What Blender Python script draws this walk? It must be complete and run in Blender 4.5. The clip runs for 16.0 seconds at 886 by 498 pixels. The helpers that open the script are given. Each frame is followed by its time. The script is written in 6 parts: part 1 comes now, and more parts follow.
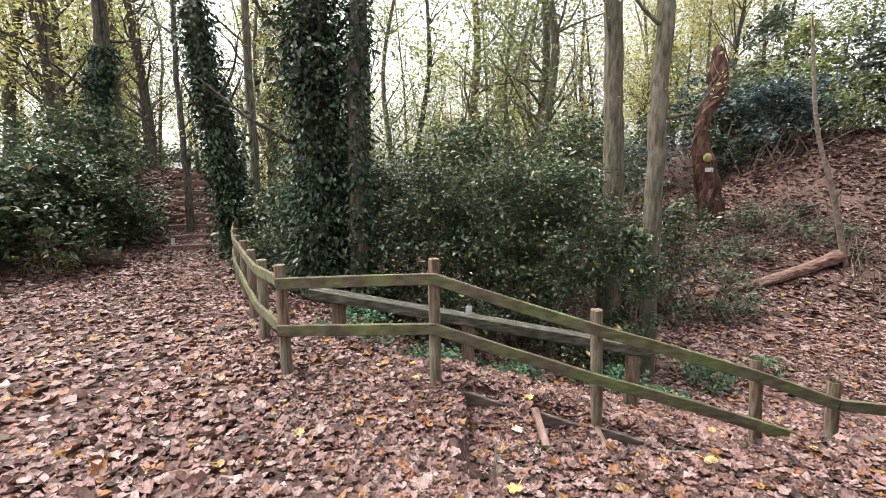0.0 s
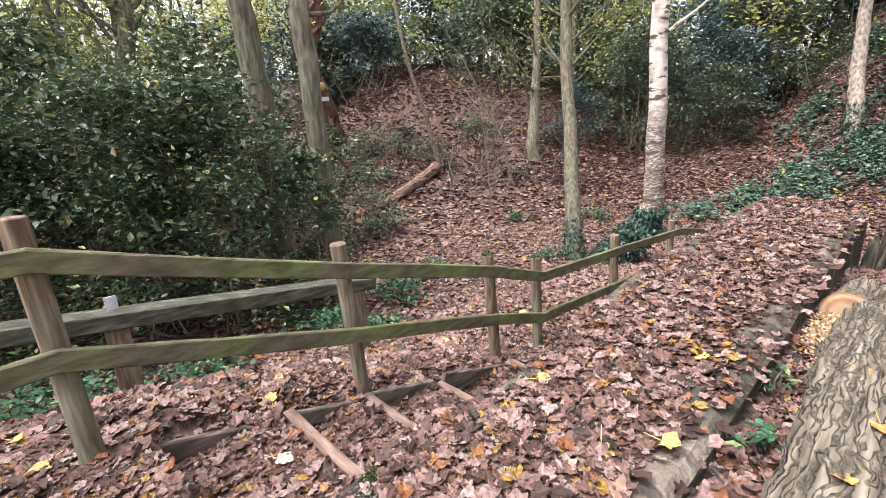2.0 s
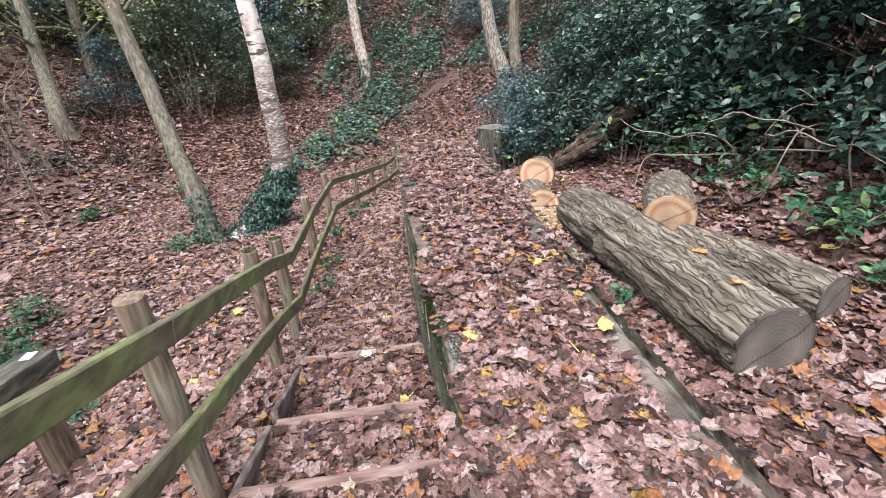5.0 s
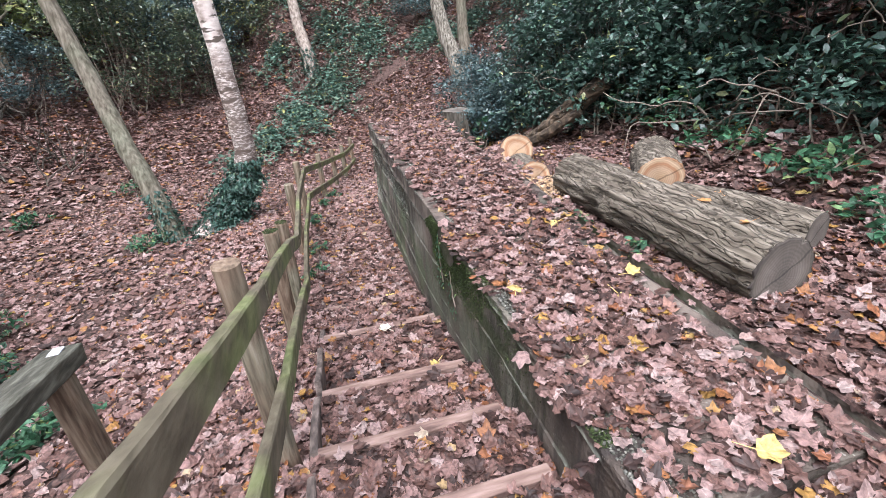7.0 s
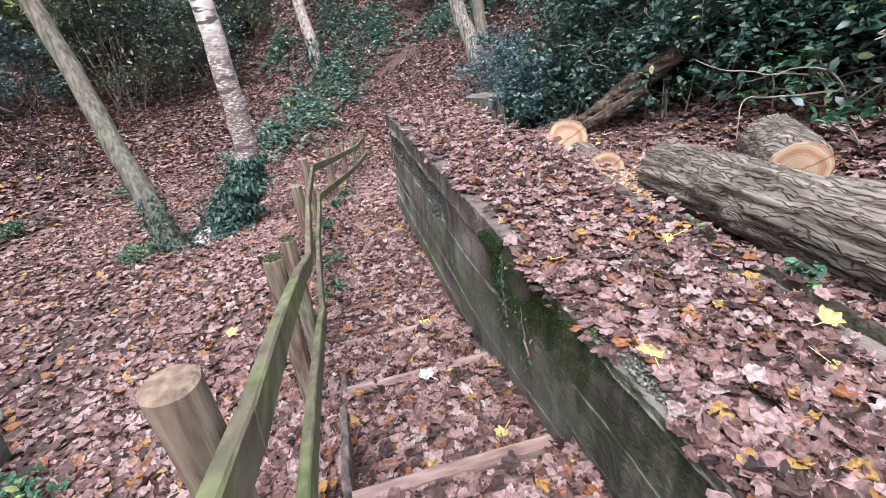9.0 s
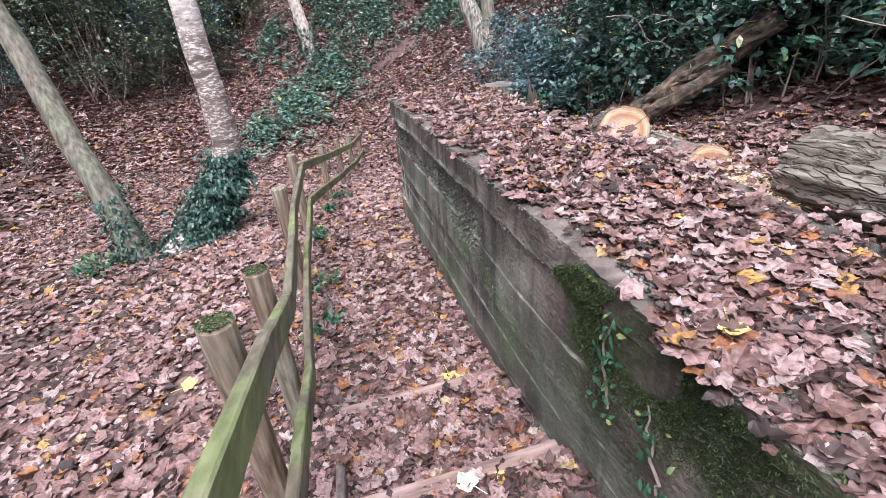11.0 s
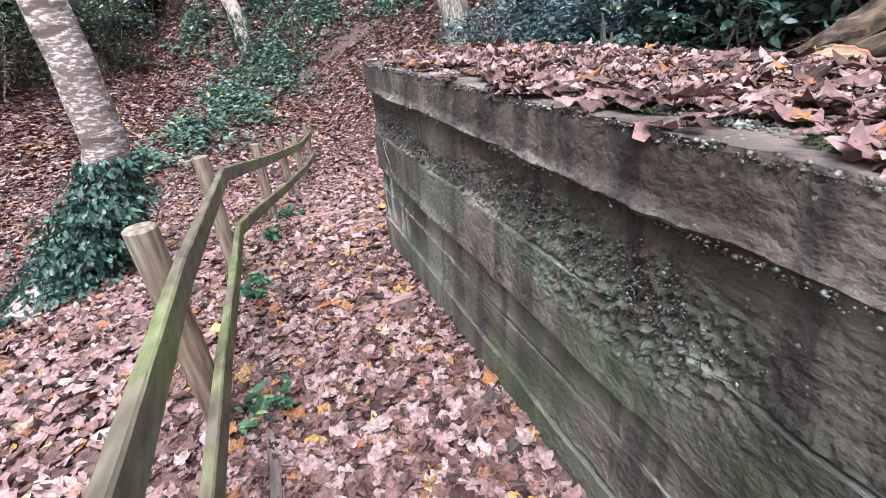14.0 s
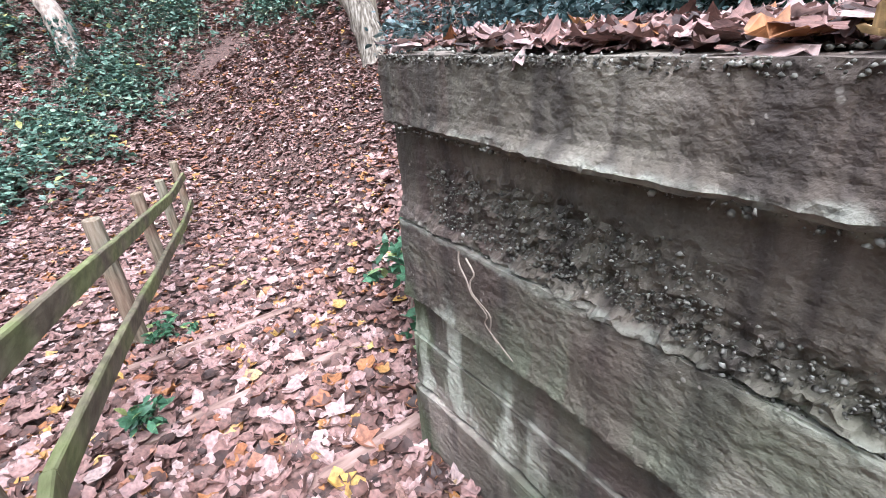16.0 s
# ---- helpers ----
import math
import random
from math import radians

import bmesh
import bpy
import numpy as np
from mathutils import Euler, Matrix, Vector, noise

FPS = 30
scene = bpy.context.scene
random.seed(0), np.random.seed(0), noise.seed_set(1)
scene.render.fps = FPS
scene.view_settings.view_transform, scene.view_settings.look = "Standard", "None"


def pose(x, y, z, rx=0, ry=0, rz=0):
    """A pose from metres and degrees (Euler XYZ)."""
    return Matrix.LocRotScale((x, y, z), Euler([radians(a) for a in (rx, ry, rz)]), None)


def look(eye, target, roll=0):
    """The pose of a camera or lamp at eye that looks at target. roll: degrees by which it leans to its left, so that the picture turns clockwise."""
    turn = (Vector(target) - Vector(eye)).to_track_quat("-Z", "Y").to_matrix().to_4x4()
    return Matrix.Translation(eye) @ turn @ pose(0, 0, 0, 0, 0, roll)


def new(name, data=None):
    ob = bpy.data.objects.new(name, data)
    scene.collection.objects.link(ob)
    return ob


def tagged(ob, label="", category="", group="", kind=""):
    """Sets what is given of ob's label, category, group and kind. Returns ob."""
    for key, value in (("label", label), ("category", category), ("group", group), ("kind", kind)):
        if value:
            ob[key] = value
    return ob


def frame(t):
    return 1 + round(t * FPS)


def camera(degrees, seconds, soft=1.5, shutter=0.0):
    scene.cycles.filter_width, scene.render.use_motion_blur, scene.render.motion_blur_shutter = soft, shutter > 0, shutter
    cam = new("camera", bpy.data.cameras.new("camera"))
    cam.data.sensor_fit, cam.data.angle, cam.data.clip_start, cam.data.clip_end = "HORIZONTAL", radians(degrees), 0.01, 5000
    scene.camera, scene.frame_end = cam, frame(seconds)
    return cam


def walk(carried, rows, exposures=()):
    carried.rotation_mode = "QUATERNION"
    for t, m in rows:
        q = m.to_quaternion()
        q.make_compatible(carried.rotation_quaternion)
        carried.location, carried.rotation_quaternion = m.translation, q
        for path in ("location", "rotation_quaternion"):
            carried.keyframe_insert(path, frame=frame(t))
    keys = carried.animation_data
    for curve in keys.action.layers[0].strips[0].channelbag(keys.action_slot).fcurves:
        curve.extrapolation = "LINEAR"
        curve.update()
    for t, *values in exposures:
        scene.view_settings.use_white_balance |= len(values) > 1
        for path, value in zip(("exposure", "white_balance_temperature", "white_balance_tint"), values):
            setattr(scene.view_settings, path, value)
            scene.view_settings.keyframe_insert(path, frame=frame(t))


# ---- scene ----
cam = camera(87.5, 16.0, soft=0.6)
PATH = [
    (0, (0.086, -0.235, 1.794), (0.017, 1.742, 1.500), 0.19),
    (0.5, (-0.006, 0.220, 1.668), (0.028, 2.194, 1.348), -0.07),
    (1, (-0.059, 0.645, 1.538), (0.340, 2.567, 1.154), -1.60),
    (1.5, (-0.098, 0.988, 1.470), (0.760, 2.733, 1.003), -2.87),
    (2, (-0.112, 1.236, 1.419), (1.188, 2.649, 0.859), -3.36),
    (2.5, (-0.179, 1.513, 1.366), (1.391, 2.584, 0.744), -3.61),
    (3, (-0.394, 1.787, 1.364), (1.336, 2.508, 0.669), -3.38),
    (3.5, (-0.373, 2.143, 1.339), (1.438, 2.564, 0.601), -3.76),
    (4, (-0.289, 2.405, 1.451), (1.557, 2.542, 0.694), -3.93),
    (4.2, (-0.269, 2.471, 1.451), (1.578, 2.504, 0.684), -3.82),
    (6.3, (-0.261, 3.150, 1.397), (1.525, 2.840, 0.552), -4.02),
    (6.5, (-0.268, 3.189, 1.397), (1.509, 2.845, 0.546), -4.24),
    (7, (-0.359, 3.291, 1.394), (1.399, 2.886, 0.531), -4.60),
    (7.5, (-0.190, 3.289, 1.364), (1.566, 2.889, 0.493), -5.51),
    (8, (0.118, 3.267, 1.358), (1.878, 2.894, 0.483), -6.27),
    (8.5, (0.339, 3.370, 1.287), (2.094, 3.006, 0.399), -6.39),
    (10.8, (1.473, 3.339, 0.942), (3.223, 2.955, 0.052), -5.65),
    (11, (1.551, 3.372, 0.922), (3.299, 2.982, 0.031), -5.63),
    (11.5, (1.736, 3.410, 0.868), (3.479, 2.998, -0.023), -5.38),
    (12, (2.012, 3.370, 0.800), (3.740, 2.921, -0.101), -5.30),
    (12.5, (2.274, 3.388, 0.725), (3.992, 2.903, -0.178), -5.41),
    (13, (2.623, 3.347, 0.589), (4.329, 2.829, -0.316), -5.44),
    (13.5, (3.007, 3.337, 0.519), (4.707, 2.788, -0.381), -5.37),
    (14, (3.430, 3.339, 0.424), (5.120, 2.754, -0.471), -5.28),
    (14.5, (3.945, 3.317, 0.331), (5.622, 2.685, -0.557), -4.88),
    (15, (4.482, 3.313, 0.309), (6.107, 2.548, -0.571), -4.67),
    (15.5, (5.027, 3.272, 0.286), (6.604, 2.411, -0.591), -4.64),
    (16, (5.519, 3.267, 0.255), (7.006, 2.250, -0.612), -4.26),
]
walk(cam, [(t, look(eye, target, roll)) for t, eye, target, roll in PATH], exposures=[(0, 1.72, 6600, 12), (2.5, 1.87, 6350, 12), (5, 1.73, 6050, 13), (8, 1.74, 5800, 14), (12, 1.93, 5700, 15), (14, 2.04, 5680, 15), (16, 2.3, 5650, 15)])

# ---- world, sun ----
world = bpy.data.worlds.new("overcast_sky")
scene.world = world
world.use_nodes = True
wn, wl = world.node_tree.nodes, world.node_tree.links
sky = wn.new("ShaderNodeTexSky")
sky.sky_type, sky.sun_disc = "NISHITA", False
SUN_UP, SUN_ROUND = radians(64), radians(292)
sky.sun_elevation, sky.sun_rotation = SUN_UP, SUN_ROUND
sky.air_density, sky.dust_density, sky.ozone_density = 1.0, 4.0, 1.0
pale = wn.new("ShaderNodeHueSaturation")
pale.inputs["Saturation"].default_value = 0.22
wl.new(sky.outputs[0], pale.inputs["Color"])
wl.new(pale.outputs[0], wn["Background"].inputs["Color"])
wn["Background"].inputs["Strength"].default_value = 0.15
sun_data = bpy.data.lights.new("sun", "SUN")
sun_data.energy, sun_data.angle, sun_data.color = 1.05, radians(40), (1.0, 0.97, 0.93)
sun = new("sun", sun_data)
sun.matrix_basis = look((0, 0, 30), Vector((0, 0, 30)) - Vector((math.sin(SUN_ROUND) * math.cos(SUN_UP), math.cos(SUN_ROUND) * math.cos(SUN_UP), math.sin(SUN_UP))))



# ---- materials ----
def mat(name, ramp, scale=8.0, detail=6.0, rough=0.85, bump=0.3, bump_scale=None, stretch=(1, 1, 1), ramp2=None, mix_scale=1.2, island=0.0, object_random=0.0, spec=0.3, distortion=0.0):
    """A rough natural surface: two noises of different scale, colour ramps, relief."""
    m = bpy.data.materials.new(name)
    m.use_nodes = True
    n, l = m.node_tree.nodes, m.node_tree.links
    p = n["Principled BSDF"]
    tc = n.new("ShaderNodeTexCoord")
    mp = n.new("ShaderNodeMapping")
    mp.inputs["Scale"].default_value = stretch
    l.new(tc.outputs["Object"], mp.inputs["Vector"])
    a = n.new("ShaderNodeTexNoise")
    a.inputs["Scale"].default_value, a.inputs["Detail"].default_value, a.inputs["Distortion"].default_value = scale, detail, distortion
    l.new(mp.outputs[0], a.inputs["Vector"])
    r = n.new("ShaderNodeValToRGB")
    set_ramp(r, ramp)
    l.new(a.outputs["Fac"], r.inputs["Fac"])
    colour = r.outputs["Color"]
    if ramp2:
        b = n.new("ShaderNodeTexNoise")
        b.inputs["Scale"].default_value, b.inputs["Detail"].default_value = mix_scale, 4
        l.new(tc.outputs["Object"], b.inputs["Vector"])
        r2 = n.new("ShaderNodeValToRGB")
        set_ramp(r2, ramp2)
        l.new(a.outputs["Fac"], r2.inputs["Fac"])
        k = n.new("ShaderNodeValToRGB")
        set_ramp(k, [(0.45, (0, 0, 0)), (0.6, (1, 1, 1))])
        l.new(b.outputs["Fac"], k.inputs["Fac"])
        mx = n.new("ShaderNodeMixRGB")
        l.new(k.outputs["Color"], mx.inputs["Fac"])
        l.new(colour, mx.inputs[1])
        l.new(r2.outputs["Color"], mx.inputs[2])
        colour = mx.outputs[0]
    if island or object_random:
        g = n.new("ShaderNodeNewGeometry") if island else n.new("ShaderNodeObjectInfo")
        hs = n.new("ShaderNodeHueSaturation")
        mr = n.new("ShaderNodeMapRange")
        amount = island or object_random
        mr.inputs["To Min"].default_value, mr.inputs["To Max"].default_value = 1 - amount, 1 + amount
        l.new(g.outputs["Random Per Island" if island else "Random"], mr.inputs["Value"])
        l.new(mr.outputs[0], hs.inputs["Value"])
        l.new(colour, hs.inputs["Color"])
        colour = hs.outputs[0]
    l.new(colour, p.inputs["Base Color"])
    p.inputs["Roughness"].default_value = rough
    p.inputs["Specular IOR Level"].default_value = spec
    if bump:
        bn = n.new("ShaderNodeBump")
        bn.inputs["Strength"].default_value, bn.inputs["Distance"].default_value = bump, 0.02
        src = a
        if bump_scale:
            src = n.new("ShaderNodeTexNoise")
            src.inputs["Scale"].default_value, src.inputs["Detail"].default_value = bump_scale, 5
            l.new(mp.outputs[0], src.inputs["Vector"])
        l.new(src.outputs["Fac"], bn.inputs["Height"])
        l.new(bn.outputs[0], p.inputs["Normal"])
    return m


def set_ramp(node, stops):
    e = node.color_ramp.elements
    while len(e) < len(stops):
        e.new(0.5)
    for el, (pos, c) in zip(e, stops):
        el.position, el.color = pos, (*c, 1)


def maths(n, l, op, a, b=None, clamp=False):
    k = n.new("ShaderNodeMath")
    k.operation, k.use_clamp = op, clamp
    for i, v in enumerate((a, b)):
        if v is None:
            continue
        if isinstance(v, (int, float)):
            k.inputs[i].default_value = v
        else:
            l.new(v, k.inputs[i])
    return k.outputs[0]


def leaf_mat(name, stops, rough=0.5, translucent=0.25, spec=0.4, veins=0.0):
    """Leaves: each leaf (mesh island) takes its own colour from the ramp; light passes through a little."""
    m = bpy.data.materials.new(name)
    m.use_nodes = True
    n, l = m.node_tree.nodes, m.node_tree.links
    p = n["Principled BSDF"]
    g = n.new("ShaderNodeNewGeometry")
    r = n.new("ShaderNodeValToRGB")
    set_ramp(r, stops)
    l.new(g.outputs["Random Per Island"], r.inputs["Fac"])
    tc = n.new("ShaderNodeTexCoord")
    a = n.new("ShaderNodeTexNoise")
    a.inputs["Scale"].default_value, a.inputs["Detail"].default_value = 55, 6
    l.new(tc.outputs["Object"], a.inputs["Vector"])
    hs = n.new("ShaderNodeHueSaturation")
    mr = n.new("ShaderNodeMapRange")
    mr.inputs["From Min"].default_value, mr.inputs["From Max"].default_value = 0.3, 0.7
    mr.inputs["To Min"].default_value, mr.inputs["To Max"].default_value = 0.5, 1.4
    l.new(a.outputs["Fac"], mr.inputs["Value"])
    l.new(mr.outputs[0], hs.inputs["Value"])
    l.new(r.outputs["Color"], hs.inputs["Color"])
    if veins:
        # a paler midrib and side veins fanning out from the stalk, tissue sunk a little between them
        uv = n.new("ShaderNodeUVMap")
        uv.uv_map = "leaf"
        xy = n.new("ShaderNodeSeparateXYZ")
        l.new(uv.outputs[0], xy.inputs[0])
        py = maths(n, l, "ADD", xy.outputs[1], 0.3)
        ang = maths(n, l, "ARCTAN2", xy.outputs[0], py)
        far = maths(n, l, "SQRT", maths(n, l, "ADD", maths(n, l, "POWER", xy.outputs[0], 2.0), maths(n, l, "POWER", py, 2.0)))
        fan = maths(n, l, "MULTIPLY", maths(n, l, "ABSOLUTE", maths(n, l, "SINE", maths(n, l, "MULTIPLY", ang, 4.3))), far)
        rib = n.new("ShaderNodeMapRange")
        rib.inputs["From Min"].default_value, rib.inputs["From Max"].default_value = 0.05, 0.015
        l.new(fan, rib.inputs["Value"])
        rim = n.new("ShaderNodeMapRange")
        rim.inputs["From Min"].default_value, rim.inputs["From Max"].default_value = 0.55, 0.9
        rim.inputs["To Min"].default_value, rim.inputs["To Max"].default_value = 1.0, 0.72
        l.new(far, rim.inputs["Value"])
        tone = maths(n, l, "MULTIPLY", mr.outputs[0], maths(n, l, "ADD", rim.outputs[0], maths(n, l, "MULTIPLY", rib.outputs[0], veins)))
        l.new(tone, hs.inputs["Value"])
        bn = n.new("ShaderNodeBump")
        bn.inputs["Strength"].default_value, bn.inputs["Distance"].default_value = 0.7, 0.004
        l.new(maths(n, l, "ADD", maths(n, l, "MULTIPLY", fan, 3.0), a.outputs["Fac"]), bn.inputs["Height"])
        l.new(bn.outputs[0], p.inputs["Normal"])
    l.new(hs.outputs[0], p.inputs["Base Color"])
    p.inputs["Roughness"].default_value = rough
    p.inputs["Specular IOR Level"].default_value = spec
    if translucent:
        t = n.new("ShaderNodeBsdfTranslucent")
        l.new(hs.outputs[0], t.inputs["Color"])
        mx = n.new("ShaderNodeMixShader")
        mx.inputs["Fac"].default_value = translucent
        l.new(p.outputs[0], mx.inputs[1])
        l.new(t.outputs[0], mx.inputs[2])
        l.new(mx.outputs[0], n["Material Output"].inputs["Surface"])
    return m


M_SOIL = mat("leafy_soil", [(0.3, (0.02, 0.014, 0.012)), (0.5, (0.07, 0.044, 0.036)), (0.7, (0.16, 0.095, 0.08))], scale=22, detail=9, rough=0.95, bump=1.0,
             ramp2=[(0.3, (0.025, 0.018, 0.016)), (0.5, (0.1, 0.06, 0.05)), (0.72, (0.24, 0.145, 0.12))], mix_scale=0.8)
LITTER = [(0.0, (0.0269, 0.0143, 0.0112)), (0.13, (0.0658, 0.0337, 0.0262)), (0.32, (0.132, 0.0691, 0.0541)), (0.52, (0.203, 0.114, 0.0959)), (0.7, (0.275, 0.169, 0.151)), (0.84, (0.317, 0.22, 0.198)), (0.9, (0.341, 0.257, 0.235)), (0.92, (0.216, 0.08, 0.0362)), (0.96, (0.275, 0.12, 0.0446)), (0.99, (0.347, 0.212, 0.0502)), (1.0, (0.359, 0.286, 0.223))]
M_LITTER = leaf_mat("dead_leaves", LITTER, rough=0.6, translucent=0.08, spec=0.4)
M_VEINED = leaf_mat("veined_dead_leaves", LITTER, rough=0.55, translucent=0.18, spec=0.4, veins=0.3)
M_YELLOW = leaf_mat("yellow_maple_leaf", [(0.0, (0.496, 0.336, 0.056)), (0.5, (0.464, 0.24, 0.056)), (1.0, (0.56, 0.44, 0.16))], rough=0.6, translucent=0.15, veins=0.25)
M_TIMBER = mat("weathered_green_timber", [(0.3, (0.07, 0.058, 0.038)), (0.5, (0.112, 0.094, 0.062)), (0.7, (0.16, 0.135, 0.092))], scale=9, detail=9, stretch=(1, 3, 3), rough=0.85, bump=0.4,
               ramp2=[(0.3, (0.085, 0.095, 0.038)), (0.5, (0.135, 0.15, 0.06)), (0.7, (0.19, 0.2, 0.095))], mix_scale=2.2)
M_POST = mat("weathered_post_timber", [(0.3, (0.08, 0.052, 0.036)), (0.5, (0.17, 0.118, 0.08)), (0.7, (0.26, 0.195, 0.14))], scale=6, detail=8, stretch=(7, 7, 0.8), rough=0.9, bump=0.5,
             ramp2=[(0.3, (0.09, 0.08, 0.055)), (0.5, (0.18, 0.16, 0.112)), (0.7, (0.28, 0.25, 0.19))], mix_scale=1.8)
M_RISER = mat("damp_step_board", [(0.3, (0.1, 0.06, 0.05)), (0.5, (0.2, 0.13, 0.105)), (0.7, (0.3, 0.21, 0.18))], scale=5, detail=8, stretch=(6, 1, 8), rough=0.85, bump=0.4)
M_BEAM = mat("dark_grey_beam", [(0.3, (0.03, 0.029, 0.022)), (0.5, (0.07, 0.067, 0.05)), (0.7, (0.15, 0.146, 0.115))], scale=6, detail=8, stretch=(1, 5, 5), rough=0.85, bump=0.4)
M_EDGE = mat("dark_edging_board", [(0.3, (0.05, 0.04, 0.035)), (0.5, (0.12, 0.092, 0.078)), (0.7, (0.23, 0.18, 0.155))], scale=5, detail=7, stretch=(1, 6, 6), rough=0.85, bump=0.4)


def concrete():
    """Old board-marked concrete: grain, run-off streaks, pale stones, algae low down, a moss patch and lime near the far end."""
    m = mat("stained_concrete", [(0.28, (0.0414, 0.031, 0.0251)), (0.5, (0.107, 0.0828, 0.0673)), (0.72, (0.241, 0.197, 0.164))], scale=3.2, detail=12, rough=0.9, bump=0.7, bump_scale=45,
            ramp2=[(0.3, (0.0488, 0.045, 0.0338)), (0.5, (0.116, 0.105, 0.0806)), (0.7, (0.225, 0.203, 0.165))], mix_scale=0.9)
    n, l = m.node_tree.nodes, m.node_tree.links
    p = n["Principled BSDF"]
    colour = p.inputs["Base Color"].links[0].from_socket
    tc = n.new("ShaderNodeTexCoord")
    xyz = n.new("ShaderNodeSeparateXYZ")
    l.new(tc.outputs["Object"], xyz.inputs[0])
    X, Zc = xyz.outputs[0], xyz.outputs[2]

    def fuzz(scale, stretch=(1, 1, 1), detail=6):
        mp = n.new("ShaderNodeMapping")
        mp.inputs["Scale"].default_value = stretch
        l.new(tc.outputs["Object"], mp.inputs["Vector"])
        t = n.new("ShaderNodeTexNoise")
        t.inputs["Scale"].default_value, t.inputs["Detail"].default_value = scale, detail
        l.new(mp.outputs[0], t.inputs["Vector"])
        return t.outputs["Fac"]

    def step(v, lo, hi):
        k = n.new("ShaderNodeMapRange")
        k.interpolation_type = "SMOOTHSTEP"
        k.inputs["From Min"].default_value, k.inputs["From Max"].default_value = lo, hi
        l.new(v, k.inputs["Value"])
        return k.outputs[0]

    def lay(fac, rgb, base):
        mx = n.new("ShaderNodeMixRGB")
        l.new(fac, mx.inputs["Fac"])
        l.new(base, mx.inputs[1])
        mx.inputs[2].default_value = (*rgb, 1)
        return mx.outputs[0]

    streak = step(fuzz(5, (2.2, 1, 0.14)), 0.48, 0.62)
    colour = lay(maths(n, l, "MULTIPLY", streak, 0.7), (0.026, 0.021, 0.019), colour)
    pale = step(fuzz(4, (1.6, 1, 0.15)), 0.6, 0.72)
    colour = lay(maths(n, l, "MULTIPLY", pale, 0.3), (0.2, 0.185, 0.15), colour)
    # stones showing in the surface
    vo = n.new("ShaderNodeTexVoronoi")
    vo.inputs["Scale"].default_value = 55
    l.new(tc.outputs["Object"], vo.inputs["Vector"])
    stones = step(vo.outputs["Distance"], 0.3, 0.2)
    pick = step(fuzz(21), 0.6, 0.66)
    colour = lay(maths(n, l, "MULTIPLY", stones, pick), (0.22, 0.2, 0.17), colour)
    wob = maths(n, l, "MULTIPLY", maths(n, l, "SUBTRACT", fuzz(4), 0.5), 0.5)
    # pale lichen along the ragged lips between the lifts
    thin = maths(n, l, "MULTIPLY", maths(n, l, "SUBTRACT", fuzz(14), 0.5), 0.06)
    for level, width, much in ((0.032, 0.024, 0.65), (-0.246, 0.018, 0.55), (-0.508, 0.012, 0.55), (-0.66, 0.01, 0.5)):
        band = maths(n, l, "ABSOLUTE", maths(n, l, "SUBTRACT", maths(n, l, "ADD", Zc, thin), level))
        band = maths(n, l, "MULTIPLY", step(band, width, width * 0.3), step(fuzz(5), 0.42, 0.58))
        colour = lay(maths(n, l, "MULTIPLY", band, much), (0.27, 0.28, 0.23), colour)
    # grey-green lichen round the broken places
    lich = maths(n, l, "MULTIPLY", step(maths(n, l, "ABSOLUTE", maths(n, l, "SUBTRACT", X, 4.45)), 0.75, 0.2), step(maths(n, l, "ABSOLUTE", maths(n, l, "ADD", Zc, 0.22)), 0.26, 0.06))
    lich = maths(n, l, "MULTIPLY", lich, step(fuzz(11, (1, 1, 0.5)), 0.42, 0.62))
    colour = lay(maths(n, l, "MULTIPLY", lich, 0.7), (0.1, 0.135, 0.09), colour)
    # green algae on the lower lifts
    alg = maths(n, l, "MULTIPLY", step(maths(n, l, "ADD", Zc, wob), -0.15, -0.45), step(fuzz(1.7, (1, 1, 2)), 0.42, 0.62))
    colour = lay(maths(n, l, "MULTIPLY", alg, 0.6), (0.105, 0.12, 0.078), colour)
    # moss patch towards the near end
    xm = maths(n, l, "ADD", X, maths(n, l, "MULTIPLY", wob, 1.3))
    moss = maths(n, l, "MULTIPLY", step(xm, 2.9, 2.74), step(xm, 0.7, 1.5))
    moss = maths(n, l, "MULTIPLY", moss, step(maths(n, l, "ADD", Zc, wob), -0.55, -0.15))
    moss = maths(n, l, "MULTIPLY", moss, step(fuzz(7), 0.36, 0.56))
    geo = n.new("ShaderNodeNewGeometry")
    flat = n.new("ShaderNodeSeparateXYZ")
    l.new(geo.outputs["True Normal"], flat.inputs[0])
    moss = maths(n, l, "MULTIPLY", moss, step(flat.outputs[2], 0.7, 0.4))
    colour = lay(maths(n, l, "MULTIPLY", moss, 0.75), (0.03, 0.04, 0.012), colour)
    # lime runs near the far end
    lime = maths(n, l, "MULTIPLY", step(xm, 6.05, 6.3), step(maths(n, l, "ADD", Zc, wob), -0.5, -0.6))
    lime = maths(n, l, "MULTIPLY", lime, step(Zc, -0.92, -0.8))
    lime = maths(n, l, "MULTIPLY", lime, step(fuzz(7, (1.6, 1, 0.4)), 0.47, 0.6))
    colour = lay(maths(n, l, "MULTIPLY", lime, 0.75), (0.42, 0.43, 0.35), colour)
    # old runs of rust-brown damp and green slime
    damp = maths(n, l, "MULTIPLY", step(fuzz(1.3), 0.5, 0.62), step(fuzz(6, (2.0, 1, 0.2)), 0.45, 0.6))
    colour = lay(maths(n, l, "MULTIPLY", damp, 0.5), (0.075, 0.05, 0.042), colour)
